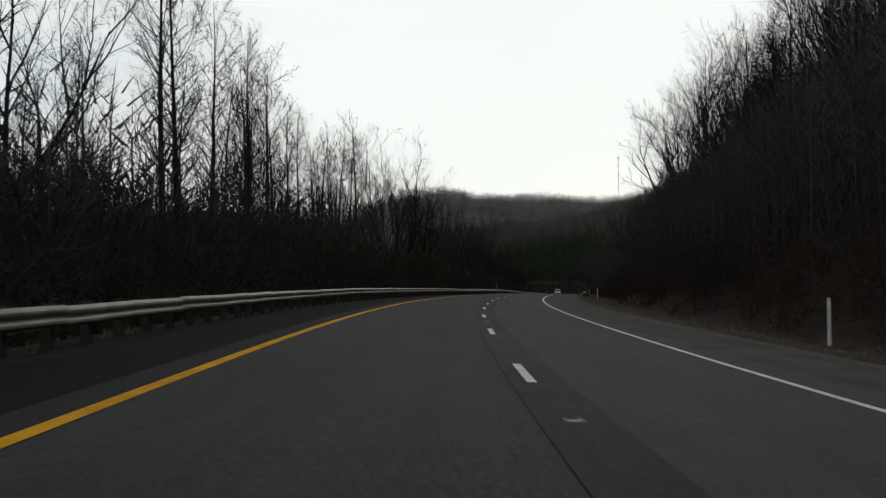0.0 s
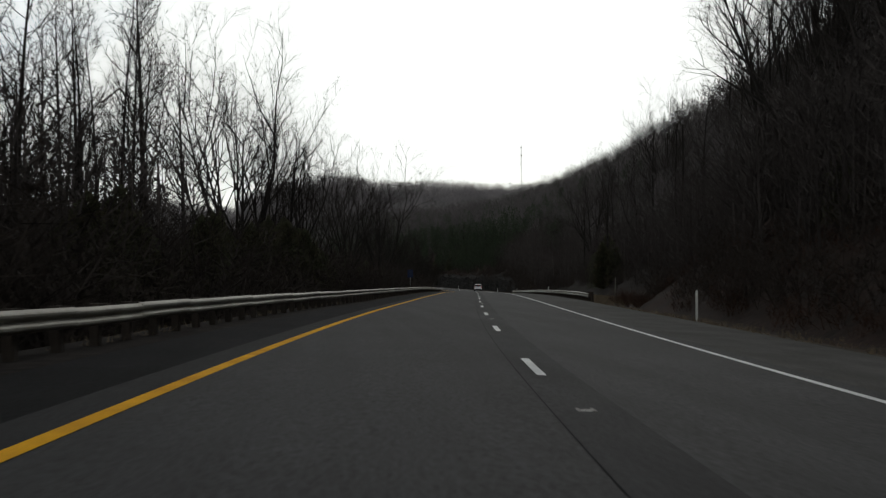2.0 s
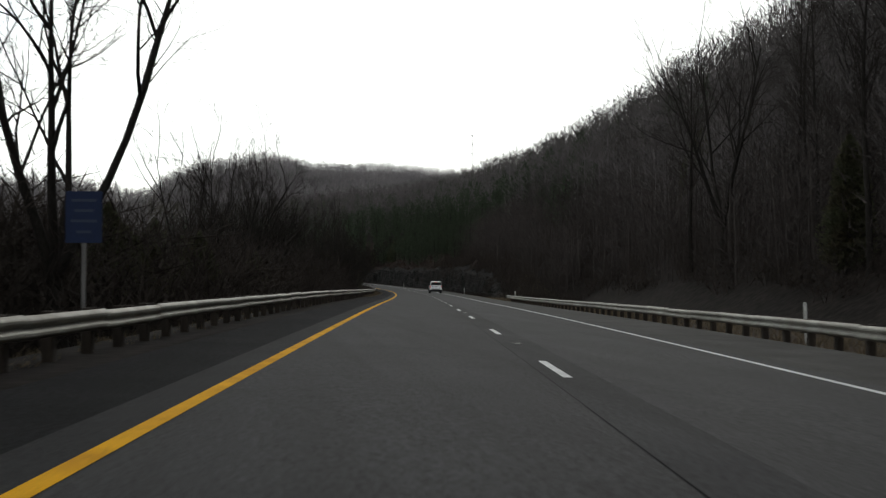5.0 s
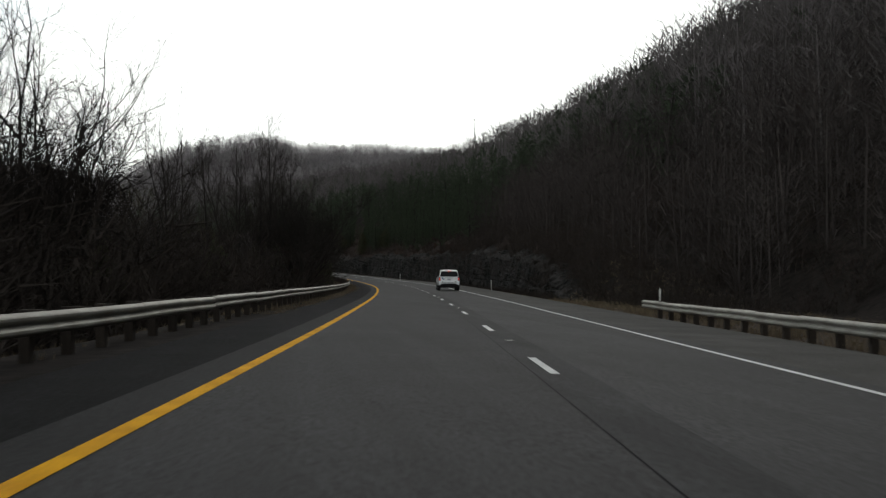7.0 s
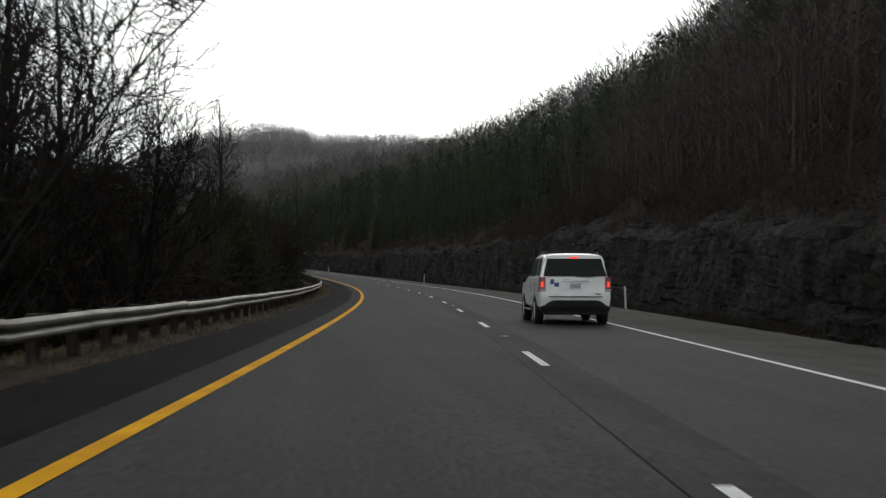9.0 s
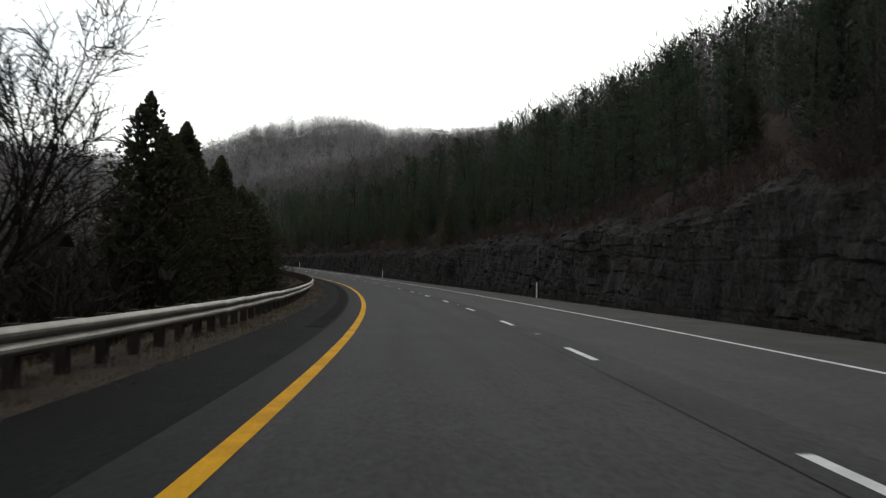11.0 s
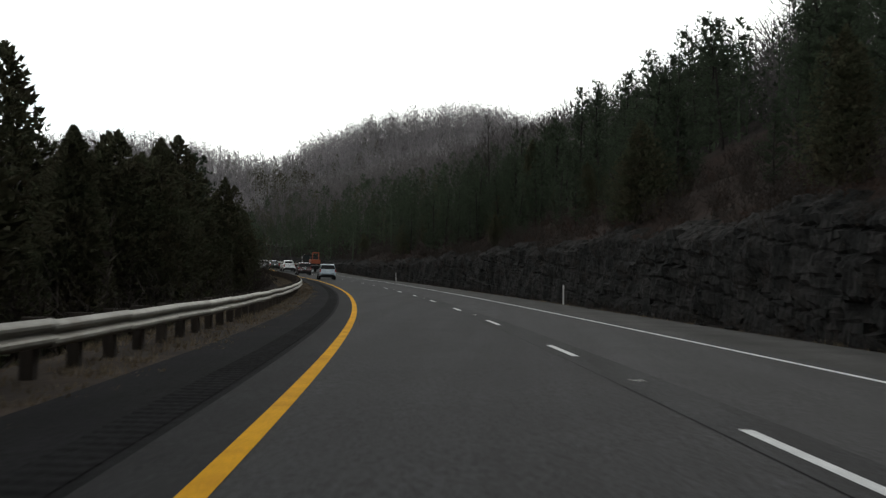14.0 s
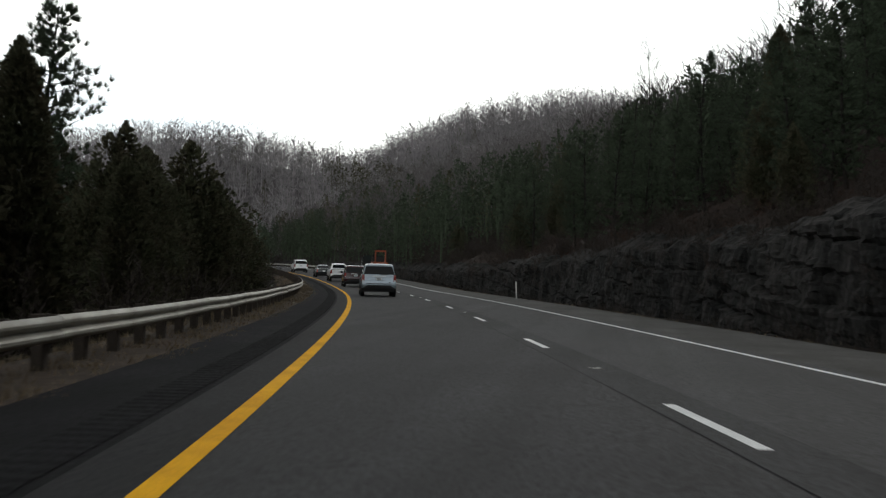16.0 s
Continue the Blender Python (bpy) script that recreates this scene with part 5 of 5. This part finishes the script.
    # lamps
    for sgn in (-1, 1):
        xo, xi = sgn * (hw + 0.004), sgn * (hw - 0.175)
        end_patch("tail_lamp", zb - 0.33, zb + 0.03, min(xo, xi), max(xo, xi), min(xo - sgn * 0.04, xi), max(xo - sgn * 0.04, xi), LAMP, 0.02, lab="red tail lamp lens", thick=0.17)
        if detail:
            xa, xb = sgn * (hw - 0.03), sgn * (hw - 0.165)
            end_patch("lamp_panel", zb - 0.32, zb - 0.27, min(xa, xb), max(xa, xb), min(xa, xb), max(xa, xb), LAMP_W, 0.026)
            for k, z_ in enumerate((zb - 0.19, zb - 0.12)):
                bq = bmesh.new()
                bmesh.ops.create_uvsphere(bq, u_segments=12, v_segments=8, radius=0.036, matrix=Matrix.LocRotScale((sgn * (hw - 0.09), lerp_table(rear, z_) - 0.016, z_), None, (1, 0.5, 1)))
                part("brake_bulb", bq, LAMP_ON if lit else LAMP, root, "lit red brake lamp" if lit else "")
    if detail:
        if lit:
            end_patch("high_brake_lamp", zt0 - 0.065, zt0 - 0.03, -0.11, 0.11, -0.11, 0.11, LAMP_ON, 0.02, lab="lit high brake lamp")
    # bumper and underside
    b = bmesh.new()
    grid = []
    for z_, xw in ((zs - 0.17, hw - 0.17), (zs - 0.09, hw - 0.07), (zs - 0.02, hw - 0.035), (zs + 0.03, hw - 0.05), (zs + 0.08, hw - 0.16), (zs + 0.14, hw - 0.25), (zs + 0.18, hw - 0.33), (zs + 0.195, hw - 0.42)):
        ring = []
        for k in range(9):
            x = xw * (k - 4) / 4
            bow = 0.03 * abs((k - 4) / 4) ** 6
            ring.append(b.verts.new((x, lerp_table(rear, z_) - 0.03 + bow, z_)))
        ring += [b.verts.new((v.co.x, v.co.y + 0.22, v.co.z)) for v in ring[::-1]]
        grid.append(ring)
    for lo_, hi_ in zip(grid, grid[1:]):
        for k in range(18):
            b.faces.new((lo_[k], lo_[(k + 1) % 18], hi_[(k + 1) % 18], hi_[k]))
    b.faces.new(grid[0][::-1])
    b.faces.new(grid[-1])
    bmesh.ops.recalc_face_normals(b, faces=list(b.faces))
    part("bumper", b, BLACK, root, "black lower bumper", smooth=False)
    b = bmesh.new()
    box(b, -(hw - 0.14), hw - 0.14, 0.12, L - 0.15, zs - 0.14, zs + 0.05, 0.03)
    part("underbody", b, BLACK, root)
    # licence plate with unreadable bars
    end_patch("licence_plate", zb - 0.27, zb - 0.12, -0.155, 0.155, -0.155, 0.155, PLATE, 0.022)
    if detail:
        for k in range(6):
            end_patch("plate_bar", zb - 0.235, zb - 0.165, -0.12 + k * 0.042, -0.096 + k * 0.042, -0.12 + k * 0.042, -0.096 + k * 0.042, PLATE_INK, 0.025)
    # wheels with dark arches
    for y in axles:
        for sgn in (-1, 1):
            wheel("wheel", root, sgn * (hw - 0.095), y, wheel_r, 0.235, sgn)
            b = bmesh.new()
            n = 20
            low_ = math.degrees(math.asin((zs - 0.02 - wheel_r) / (wheel_r * 1.08)))
            inner, outer, lip = [], [], []
            for k in range(n + 1):
                a = math.radians(low_ + (180 - 2 * low_) * k / n)
                u, v = math.cos(a) * wheel_r, math.sin(a) * wheel_r
                inner.append(b.verts.new((sgn * (hw + 0.001), y + u * 0.5, max(zs - 0.02, wheel_r + v * 0.5))))
                outer.append(b.verts.new((sgn * (hw + 0.004), y + u * 1.08, wheel_r + v * 1.08)))
                lip.append(b.verts.new((sgn * (hw - 0.06), y + u * 1.09, wheel_r + v * 1.09)))
            for k in range(n):
                b.faces.new((inner[k], outer[k], outer[k + 1], inner[k + 1]))
                b.faces.new((outer[k], lip[k], lip[k + 1], outer[k + 1]))
            part("wheel_arch", b, BLACK, root)
    return root, side_patch, end_patch, place, section


def suv(name, label, colour, lit=False, detail=True, rails=True, decal=False):
    """A boxy mid-size SUV."""
    L, hw, zs, zb, zr, hwt = 4.84, 0.96, 0.43, 1.17, 1.80, 0.775
    top = [(0, 1.74), (0.3, 1.79), (1.3, 1.80), (2.0, 1.775), (2.45, 1.72), (2.85, 1.61), (3.25, 1.42), (3.68, 1.17), (4.1, 1.10), (4.5, 1.01), (4.84, 0.88)]
    rear = [(0.30, 0.10), (0.46, 0.03), (0.60, 0.0), (0.76, 0.01), (0.80, 0.05), (1.20, 0.09), (1.45, 0.19), (1.82, 0.36)]
    front = [(0.30, 4.70), (0.5, 4.84), (0.75, 4.86), (0.95, 4.80), (1.1, 4.6), (1.4, 4.55), (1.8, 4.5)]
    root, side_patch, end_patch, place, section = vehicle(name, label, colour, L, hw, zs, zb, zr, hwt, top, rear, front, (0.98, 3.755), 0.365, ((0.46, 1.04), (1.24, 2.04), (2.10, 2.92)), lit, detail)
    if not detail:
        return root
    # tailgate trim
    end_patch("grab_bar", 1.095, 1.145, -0.36, 0.36, -0.34, 0.34, CHROME_S, 0.05, lab="chrome grab bar", thick=0.05)
    end_patch("plate_recess", 0.88, 1.09, -0.33, 0.33, -0.36, 0.36, colour, 0.012)
    end_patch("bumper_step", 0.70, 0.723, -0.72, 0.72, -0.70, 0.70, BLACK, 0.03, thick=0.05)
    end_patch("wiper", 1.205, 1.23, 0.02, 0.50, 0.02, 0.50, BLACK, 0.032)
    for x0, x1, z0, z1 in ((-0.66, -0.56, 1.02, 1.145), (-0.55, -0.43, 0.96, 1.06)):
        if decal:
            end_patch("decal", z0, z1, x0, x1, x0, x1, LOGO, 0.018, lab="blue decal shape")
    end_patch("badge", 0.77, 0.79, -0.64, -0.46, -0.64, -0.46, CHROME, 0.018)
    end_patch("badge", 0.77, 0.795, 0.52, 0.66, 0.52, 0.66, BLACK, 0.018)
    # flank trim
    for sgn in (-1, 1):
        b = bmesh.new()
        box(b, sgn * 0.959 - 0.012, sgn * 0.959 + 0.012, 1.55, 3.2, 0.74, 0.80, 0.006)
        part("side_moulding", b, colour, root)
        b = bmesh.new()
        box(b, sgn * 0.97 - 0.09, sgn * 0.97 + 0.05, 1.42, 3.3, 0.345, 0.385, 0.012)
        part("running_board", b, CHROME, root, "bright metal running board")
        for y in (1.52, 2.42):
            b = bmesh.new()
            box(b, sgn * 0.947 - 0.02, sgn * 0.947 + 0.02, y, y + 0.2, 0.99, 1.02, 0.008)
            part("door_handle", b, colour, root)
        for y in (1.10, 2.06):
            b = bmesh.new()
            box(b, sgn * 0.957 - 0.004, sgn * 0.957 + 0.004, y - 0.004, y + 0.004, 0.55, 1.05)
            part("door_gap", b, BLACK, root)
        b = bmesh.new()
        box(b, min(sgn * 0.93, sgn * 1.12), max(sgn * 0.93, sgn * 1.12), 3.0, 3.14, 1.14, 1.31, 0.03)
        part("door_mirror", b, BLACK, root, "black door mirror")
        if rails:
            V, F = [], []
            tube(V, F, [Vector((sgn * 0.69, 0.55, 1.76)), Vector((sgn * 0.69, 0.64, 1.825)), Vector((sgn * 0.69, 1.3, 1.84)), Vector((sgn * 0.69, 2.15, 1.815)), Vector((sgn * 0.69, 2.35, 1.72))], [0.022] * 5, 6)
            mesh_ob("roof_rail", V, F, BLACK, root)
    if rails:
        for y in (0.8, 1.9):
            V, F = [], []
            tube(V, F, [Vector((-0.69, y, 1.835)), Vector((0.69, y, 1.835))], [0.018] * 2, 6)
            mesh_ob("crossbar", V, F, BLACK, root)
    return root


def sedan(name, label, colour):
    L, hw, zs, zb, zr, hwt = 4.8, 0.90, 0.34, 0.94, 1.42, 0.62
    top = [(0, 1.02), (0.35, 1.06), (0.6, 1.07), (1.25, 1.37), (1.8, 1.44), (2.5, 1.42), (3.4, 0.99), (4.4, 0.88), (4.8, 0.76)]
    rear = [(0.25, 0.12), (0.45, 0.0), (0.65, 0.0), (0.95, 0.08), (1.4, 0.2)]
    front = [(0.25, 4.7), (0.5, 4.8), (0.75, 4.75), (1.0, 4.6), (1.4, 4.5)]
    root, side_patch, end_patch, place, section = vehicle(name, label, colour, L, hw, zs, zb, zr, hwt, top, rear, front, (0.95, 3.75), 0.32, ((1.05, 1.9), (2.0, 2.75)), detail=False, bed=True)
    b = bmesh.new()
    vs = [b.verts.new(p) for p in ((-0.70, 0.62, 1.09), (0.70, 0.62, 1.09), (0.56, 1.24, 1.385), (-0.56, 1.24, 1.385), (-0.70, 0.64, 1.07), (0.70, 0.64, 1.07), (0.56, 1.26, 1.36), (-0.56, 1.26, 1.36))]
    for q in ((0, 1, 2, 3), (0, 4, 5, 1), (1, 5, 6, 2), (2, 6, 7, 3), (3, 7, 4, 0)):
        b.faces.new([vs[i] for i in q])
    part("rear_window", b, GLASS, root)
    return root


def pickup(name, label, colour):
    L, hw, zs, zb, zr, hwt = 5.6, 0.98, 0.52, 1.16, 1.80, 0.70
    top = [(0, 1.22), (1.55, 1.22), (1.62, 1.26), (1.75, 1.76), (2.3, 1.82), (3.2, 1.80), (3.95, 1.26), (5.1, 1.18), (5.6, 1.06)]
    rear = [(0.3, 0.12), (0.5, 0.0), (0.72, 0.0), (0.76, 0.08), (1.3, 0.08), (1.8, 0.08)]
    front = [(0.3, 5.5), (0.6, 5.6), (1.1, 5.5), (1.8, 5.3)]
    root, side_patch, end_patch, place, section = vehicle(name, label, colour, L, hw, zs, zb, zr, hwt, top, rear, front, (1.15, 4.5), 0.38, ((1.85, 2.5), (2.58, 3.25)), detail=False, bed=True)
    b = bmesh.new()
    box(b, -0.62, 0.62, 1.60, 1.66, 1.34, 1.70, 0.03)
    part("rear_window", b, GLASS, root)
    b = bmesh.new()
    box(b, -0.84, 0.84, 0.14, 1.55, 1.225, 1.245, 0.004)
    part("load_bed", b, BLACK, root)
    return root


WHITE_P = paint("white_car_paint", (0.93, 0.94, 0.95))
SILVER_P = paint("silver_car_paint", (0.30, 0.35, 0.40), 0.3, 0.5)
MAROON_P = paint("maroon_car_paint", (0.05, 0.012, 0.014))
DARK_P = paint("dark_car_paint", (0.02, 0.026, 0.026))
ORANGE_P = mat("orange_machine_paint", (0.34, 0.085, 0.035), 0.5, vary=0.25, scale=2, fine=12, bump=0.05)


def park(ob, s, lat):
    """Stand a vehicle on the paving with its rear at s."""
    mid = s + 2.4
    z = math.degrees(math.atan(np.interp(mid, SG, _g)))
    roll = -math.degrees(math.atan(np.interp(mid, SG, _c)))
    h = heading(mid)
    p = Vector(at(mid, lat, 0.002)) - Matrix.Rotation(radians(h), 3, "Z") @ Vector((0, 2.4, 2.4 * math.tan(radians(z))))
    ob.matrix_world = pose(*p, z, roll, h)


white_suv = suv("suv", "white SUV with tinted rear glass, blue decal and lit brake lamps", WHITE_P, lit=True, decal=True)
park(white_suv, 354.8, 2.27)
white_suv.scale = (0.95, 1.0, 1.0)
park(suv("suv", "silver-grey SUV with dark rear glass in the inner lane", SILVER_P, rails=False), 641.5, -2.25)
park(suv("suv", "dark maroon SUV following the bend", MAROON_P, rails=False), 676, -2.2)
park(pickup("pickup_truck", "white pickup truck with an empty bed in the inner lane", WHITE_P), 697, -2.2)
park(sedan("sedan", "dark green sedan with pale rear glass", DARK_P), 716, -2.3)
park(suv("suv", "white SUV far ahead on the bend", WHITE_P, detail=False), 744, -2.3)

# flatbed lorry with an orange machine
lorry = tagged(new("flatbed_lorry"), "dark flatbed lorry carrying an orange lifting machine", "lorry", "cars on the road")
b = bmesh.new()
box(b, -1.2, 1.2, 0, 8.2, 0.95, 1.15, 0.03)
part("flatbed", b, BLACK, lorry)
b = bmesh.new()
box(b, -1.15, 1.15, 8.4, 10.4, 0.6, 2.75, 0.18)
part("cab", b, DARK_P, lorry)
b = bmesh.new()
box(b, -0.4, 0.4, 0.2, 9.8, 0.62, 0.94, 0.03)
part("chassis", b, BLACK, lorry)
for y in (1.2, 2.4, 9.2):
    for sgn in (-1, 1):
        wheel("wheel", lorry, sgn * 1.02, y, 0.5, 0.3, sgn)
for sgn in (-1, 1):
    part("tail_lamp", box(bmesh.new(), sgn * 1.0 - 0.12, sgn * 1.0 + 0.12, -0.03, 0.02, 0.98, 1.1, 0.01), LAMP, lorry)
park(lorry, 694, 1.75)
lift = tagged(new("lifting_machine"), "orange lifting machine with an open frame on the flatbed", "machine")
b = bmesh.new()
box(b, -0.75, 0.75, 1.0, 3.6, 1.45, 2.1, 0.06)
part("machine_body", b, ORANGE_P, lift)
for x in (-0.5, 0.5):
    part("upright", box(bmesh.new(), x - 0.07, x + 0.07, 1.3, 1.45, 2.1, 3.2, 0.02), ORANGE_P, lift)
part("crosshead", box(bmesh.new(), -0.57, 0.57, 1.28, 1.47, 3.1, 3.28, 0.02), ORANGE_P, lift)
part("counterweight", box(bmesh.new(), -0.65, 0.65, 3.0, 3.7, 2.1, 2.6, 0.06), BLACK, lift)
for sgn in (-1, 1):
    for y in (1.4, 3.2):
        wheel("wheel", lift, sgn * 0.72, y, 0.3, 0.2, sgn)
        lift.children[-1].location.z = 1.45
park(lift, 694.5, 1.75)

# ---------------------------------------------------------------- rock cutting
cutting = tagged(new("rock_cutting"), "dark layered rock face cut beside the shoulder", "rock face", kind="structure")
cut_at = Vector(foot(460, 9.4))
cutting.location = cut_at
rng = random.Random(17)


def cell(u, v, k):
    """A steady random number for the cell (u, v)."""
    q = np.sin(u * 127.1 + v * 311.7 + k * 74.7) * 43758.5453
    return q - np.floor(q)


def face_lat(s, z):
    """How far out the rock face stands at the height z over the ditch: tilted beds with weak seams between, joints and hollows."""
    s, z = np.asarray(s, float), np.asarray(z, float)
    dip = np.where(s < 525, 0.03, 0.075)
    zz = z - dip * (s - 525) + 0.16 * np.sin(s / 9) + 0.10 * np.sin(s / 3.7) + 0.55 * cell(np.floor(s / 7.3 + 0.5 * np.sin(s / 5)), 0, 9)
    u = zz / 0.82 + 0.22 * np.sin(zz * 2.3)
    bed = np.floor(u)
    seam = (u - bed < 0.10 + 0.10 * cell(bed, 1, 7)) * (0.10 + 0.22 * cell(bed, 2, 6)) * (0.3 + 0.7 * cell(bed, np.floor(s / 3.1), 8))
    joint = np.floor(s / 2.3 + 0.9 * cell(bed, 0, 1) + 0.3 * np.sin(s * 0.9 + bed))
    small = np.floor(s / 0.9 + cell(bed, 3, 2) * 2)
    big = 0.34 * np.sin(s / 11.0) + 0.30 * np.sin(s / 4.3 + 0.7 * z) + 0.2 * np.sin(s / 23.0 + 2)
    notch = 1.1 * np.exp(-((s - 527) / 1.8) ** 2) + 0.8 * np.exp(-((s - 624) / 1.5) ** 2)
    rough_ = 0.05 * np.sin(s * 1.9 + 1.7 * z) + 0.05 * np.sin(s * 3.3 - 2.1 * z + 1) + 0.06 * np.sin(s * 0.7 + 2.3 * z)
    clean = np.clip(0.72 + 0.5 * np.sin(s / 6.1 + 0.8 * z) * np.sin(s / 13.7 + 1), 0.3, 1)
    ledges = -0.20 * cell(bed, joint, 3) - 0.12 * cell(bed, small, 4) - 0.17 * cell(np.floor(zz / 0.31), np.floor(s / 0.62 + 1.7 * cell(np.floor(zz / 0.31), 4, 12)), 11) - 0.16 * cell(bed, 7, 5) + seam
    return 9.62 + 0.14 * z + 0.4 * big + clean * ledges + rough_ + notch + 0.12


W_S = np.arange(334, 862, 0.22)
W_Z = np.arange(-0.25, 5.6, 0.105)
ws, wz = np.meshgrid(W_S, W_Z, indexing="ij")
over = wz - rock_top(ws)
wl_ = face_lat(ws, wz) + np.clip(over + 0.35, 0, None) * 1.3 + rs.uniform(-0.03, 0.03, ws.shape)
wp = at(ws + rs.uniform(-0.05, 0.05, ws.shape), wl_, 0, banked=False)
wp[..., 2] += np.minimum(wz, rock_top(ws) + 0.25 + 0.2 * np.sin(ws * 1.7)) - 0.5 + rs.uniform(-0.03, 0.03, ws.shape)
na, nb = ws.shape
rest = mesh_ob("rock_face", wp.reshape(-1, 3) - np.array(cut_at), [(i * nb + j, i * nb + j + 1, (i + 1) * nb + j + 1, (i + 1) * nb + j) for i in range(na - 1) for j in range(nb - 1)], ROCKJ, cutting)
# loose blocks that stand proud of the face
RV, RF = [], []
for i in range(430):
    s = rng.uniform(340, 740) if i > 300 else rng.uniform(440, 600)
    top_ = float(rock_top(s))
    z = rng.uniform(0, 1) * (top_ - 0.2)
    ln, t = rng.uniform(0.5, 2.0), rng.choice((0.1, 0.16, 0.24, 0.34))
    fr = float(face_lat(s, z)) - rng.uniform(-0.10, 0.08)
    vs = []
    for q in (s, s + ln):
        for la, zz in ((fr, 0), (fr + rng.uniform(-0.06, 0.12), t), (fr + 0.7, t), (fr + 0.7, 0)):
            p = at(q + rng.uniform(-0.08, 0.08), la + rng.uniform(-0.08, 0.08), 0, banked=False)
            vs.append(Vector((p[0], p[1], p[2] - 0.5 + z + zz + rng.uniform(-0.05, 0.05))) - cut_at)
    fc = [(0, 1, 2, 3), (7, 6, 5, 4), (0, 4, 5, 1), (1, 5, 6, 2), (2, 6, 7, 3), (3, 7, 4, 0)]
    if i <= 299:
        mesh_ob("rock_block", vs, fc, ROCK, cutting)
    else:
        k = len(RV)
        RV += vs
        RF += [tuple(k + q for q in f) for f in fc]
more = mesh_ob("loose_rock", RV, RF, ROCKJ, cutting)
more["kind"] = "stuff"
# dead weeds that hang on its ledges
w_s = np.concatenate([rs.uniform(342, 470, 330), rs.uniform(528, 690, 260)])
w_z = rs.uniform(0.3, 1.0, len(w_s)) * np.minimum(rock_top(w_s), 4.2)
w_p = at(w_s, face_lat(w_s, w_z) + 0.02, 0, banked=False)
w_p[:, 2] += w_z - 0.55
thicket("ledge_weeds", "brown weeds on the ledges of the rock face", w_p, 33, 0.35, 1.1, BRUSH)
# fallen stones at its foot
for i in range(60):
    s, lat = rng.uniform(340, 720), rng.uniform(8.3, 9.2)
    b = bmesh.new()
    bmesh.ops.create_icosphere(b, subdivisions=1, radius=rng.uniform(0.06, 0.2))
    for v in b.verts:
        v.co = Vector((v.co.x * rng.uniform(0.8, 1.5), v.co.y * rng.uniform(0.8, 1.3), v.co.z * rng.uniform(0.5, 0.9)))
    o = part("fallen_stone", b, ROCK, None)
    o.matrix_world = pose(*foot(s, lat, -0.03), 0, 0, rng.uniform(0, 360))
    tagged(o, "small broken stone at the foot of the rock face", "stone", "fallen stones")
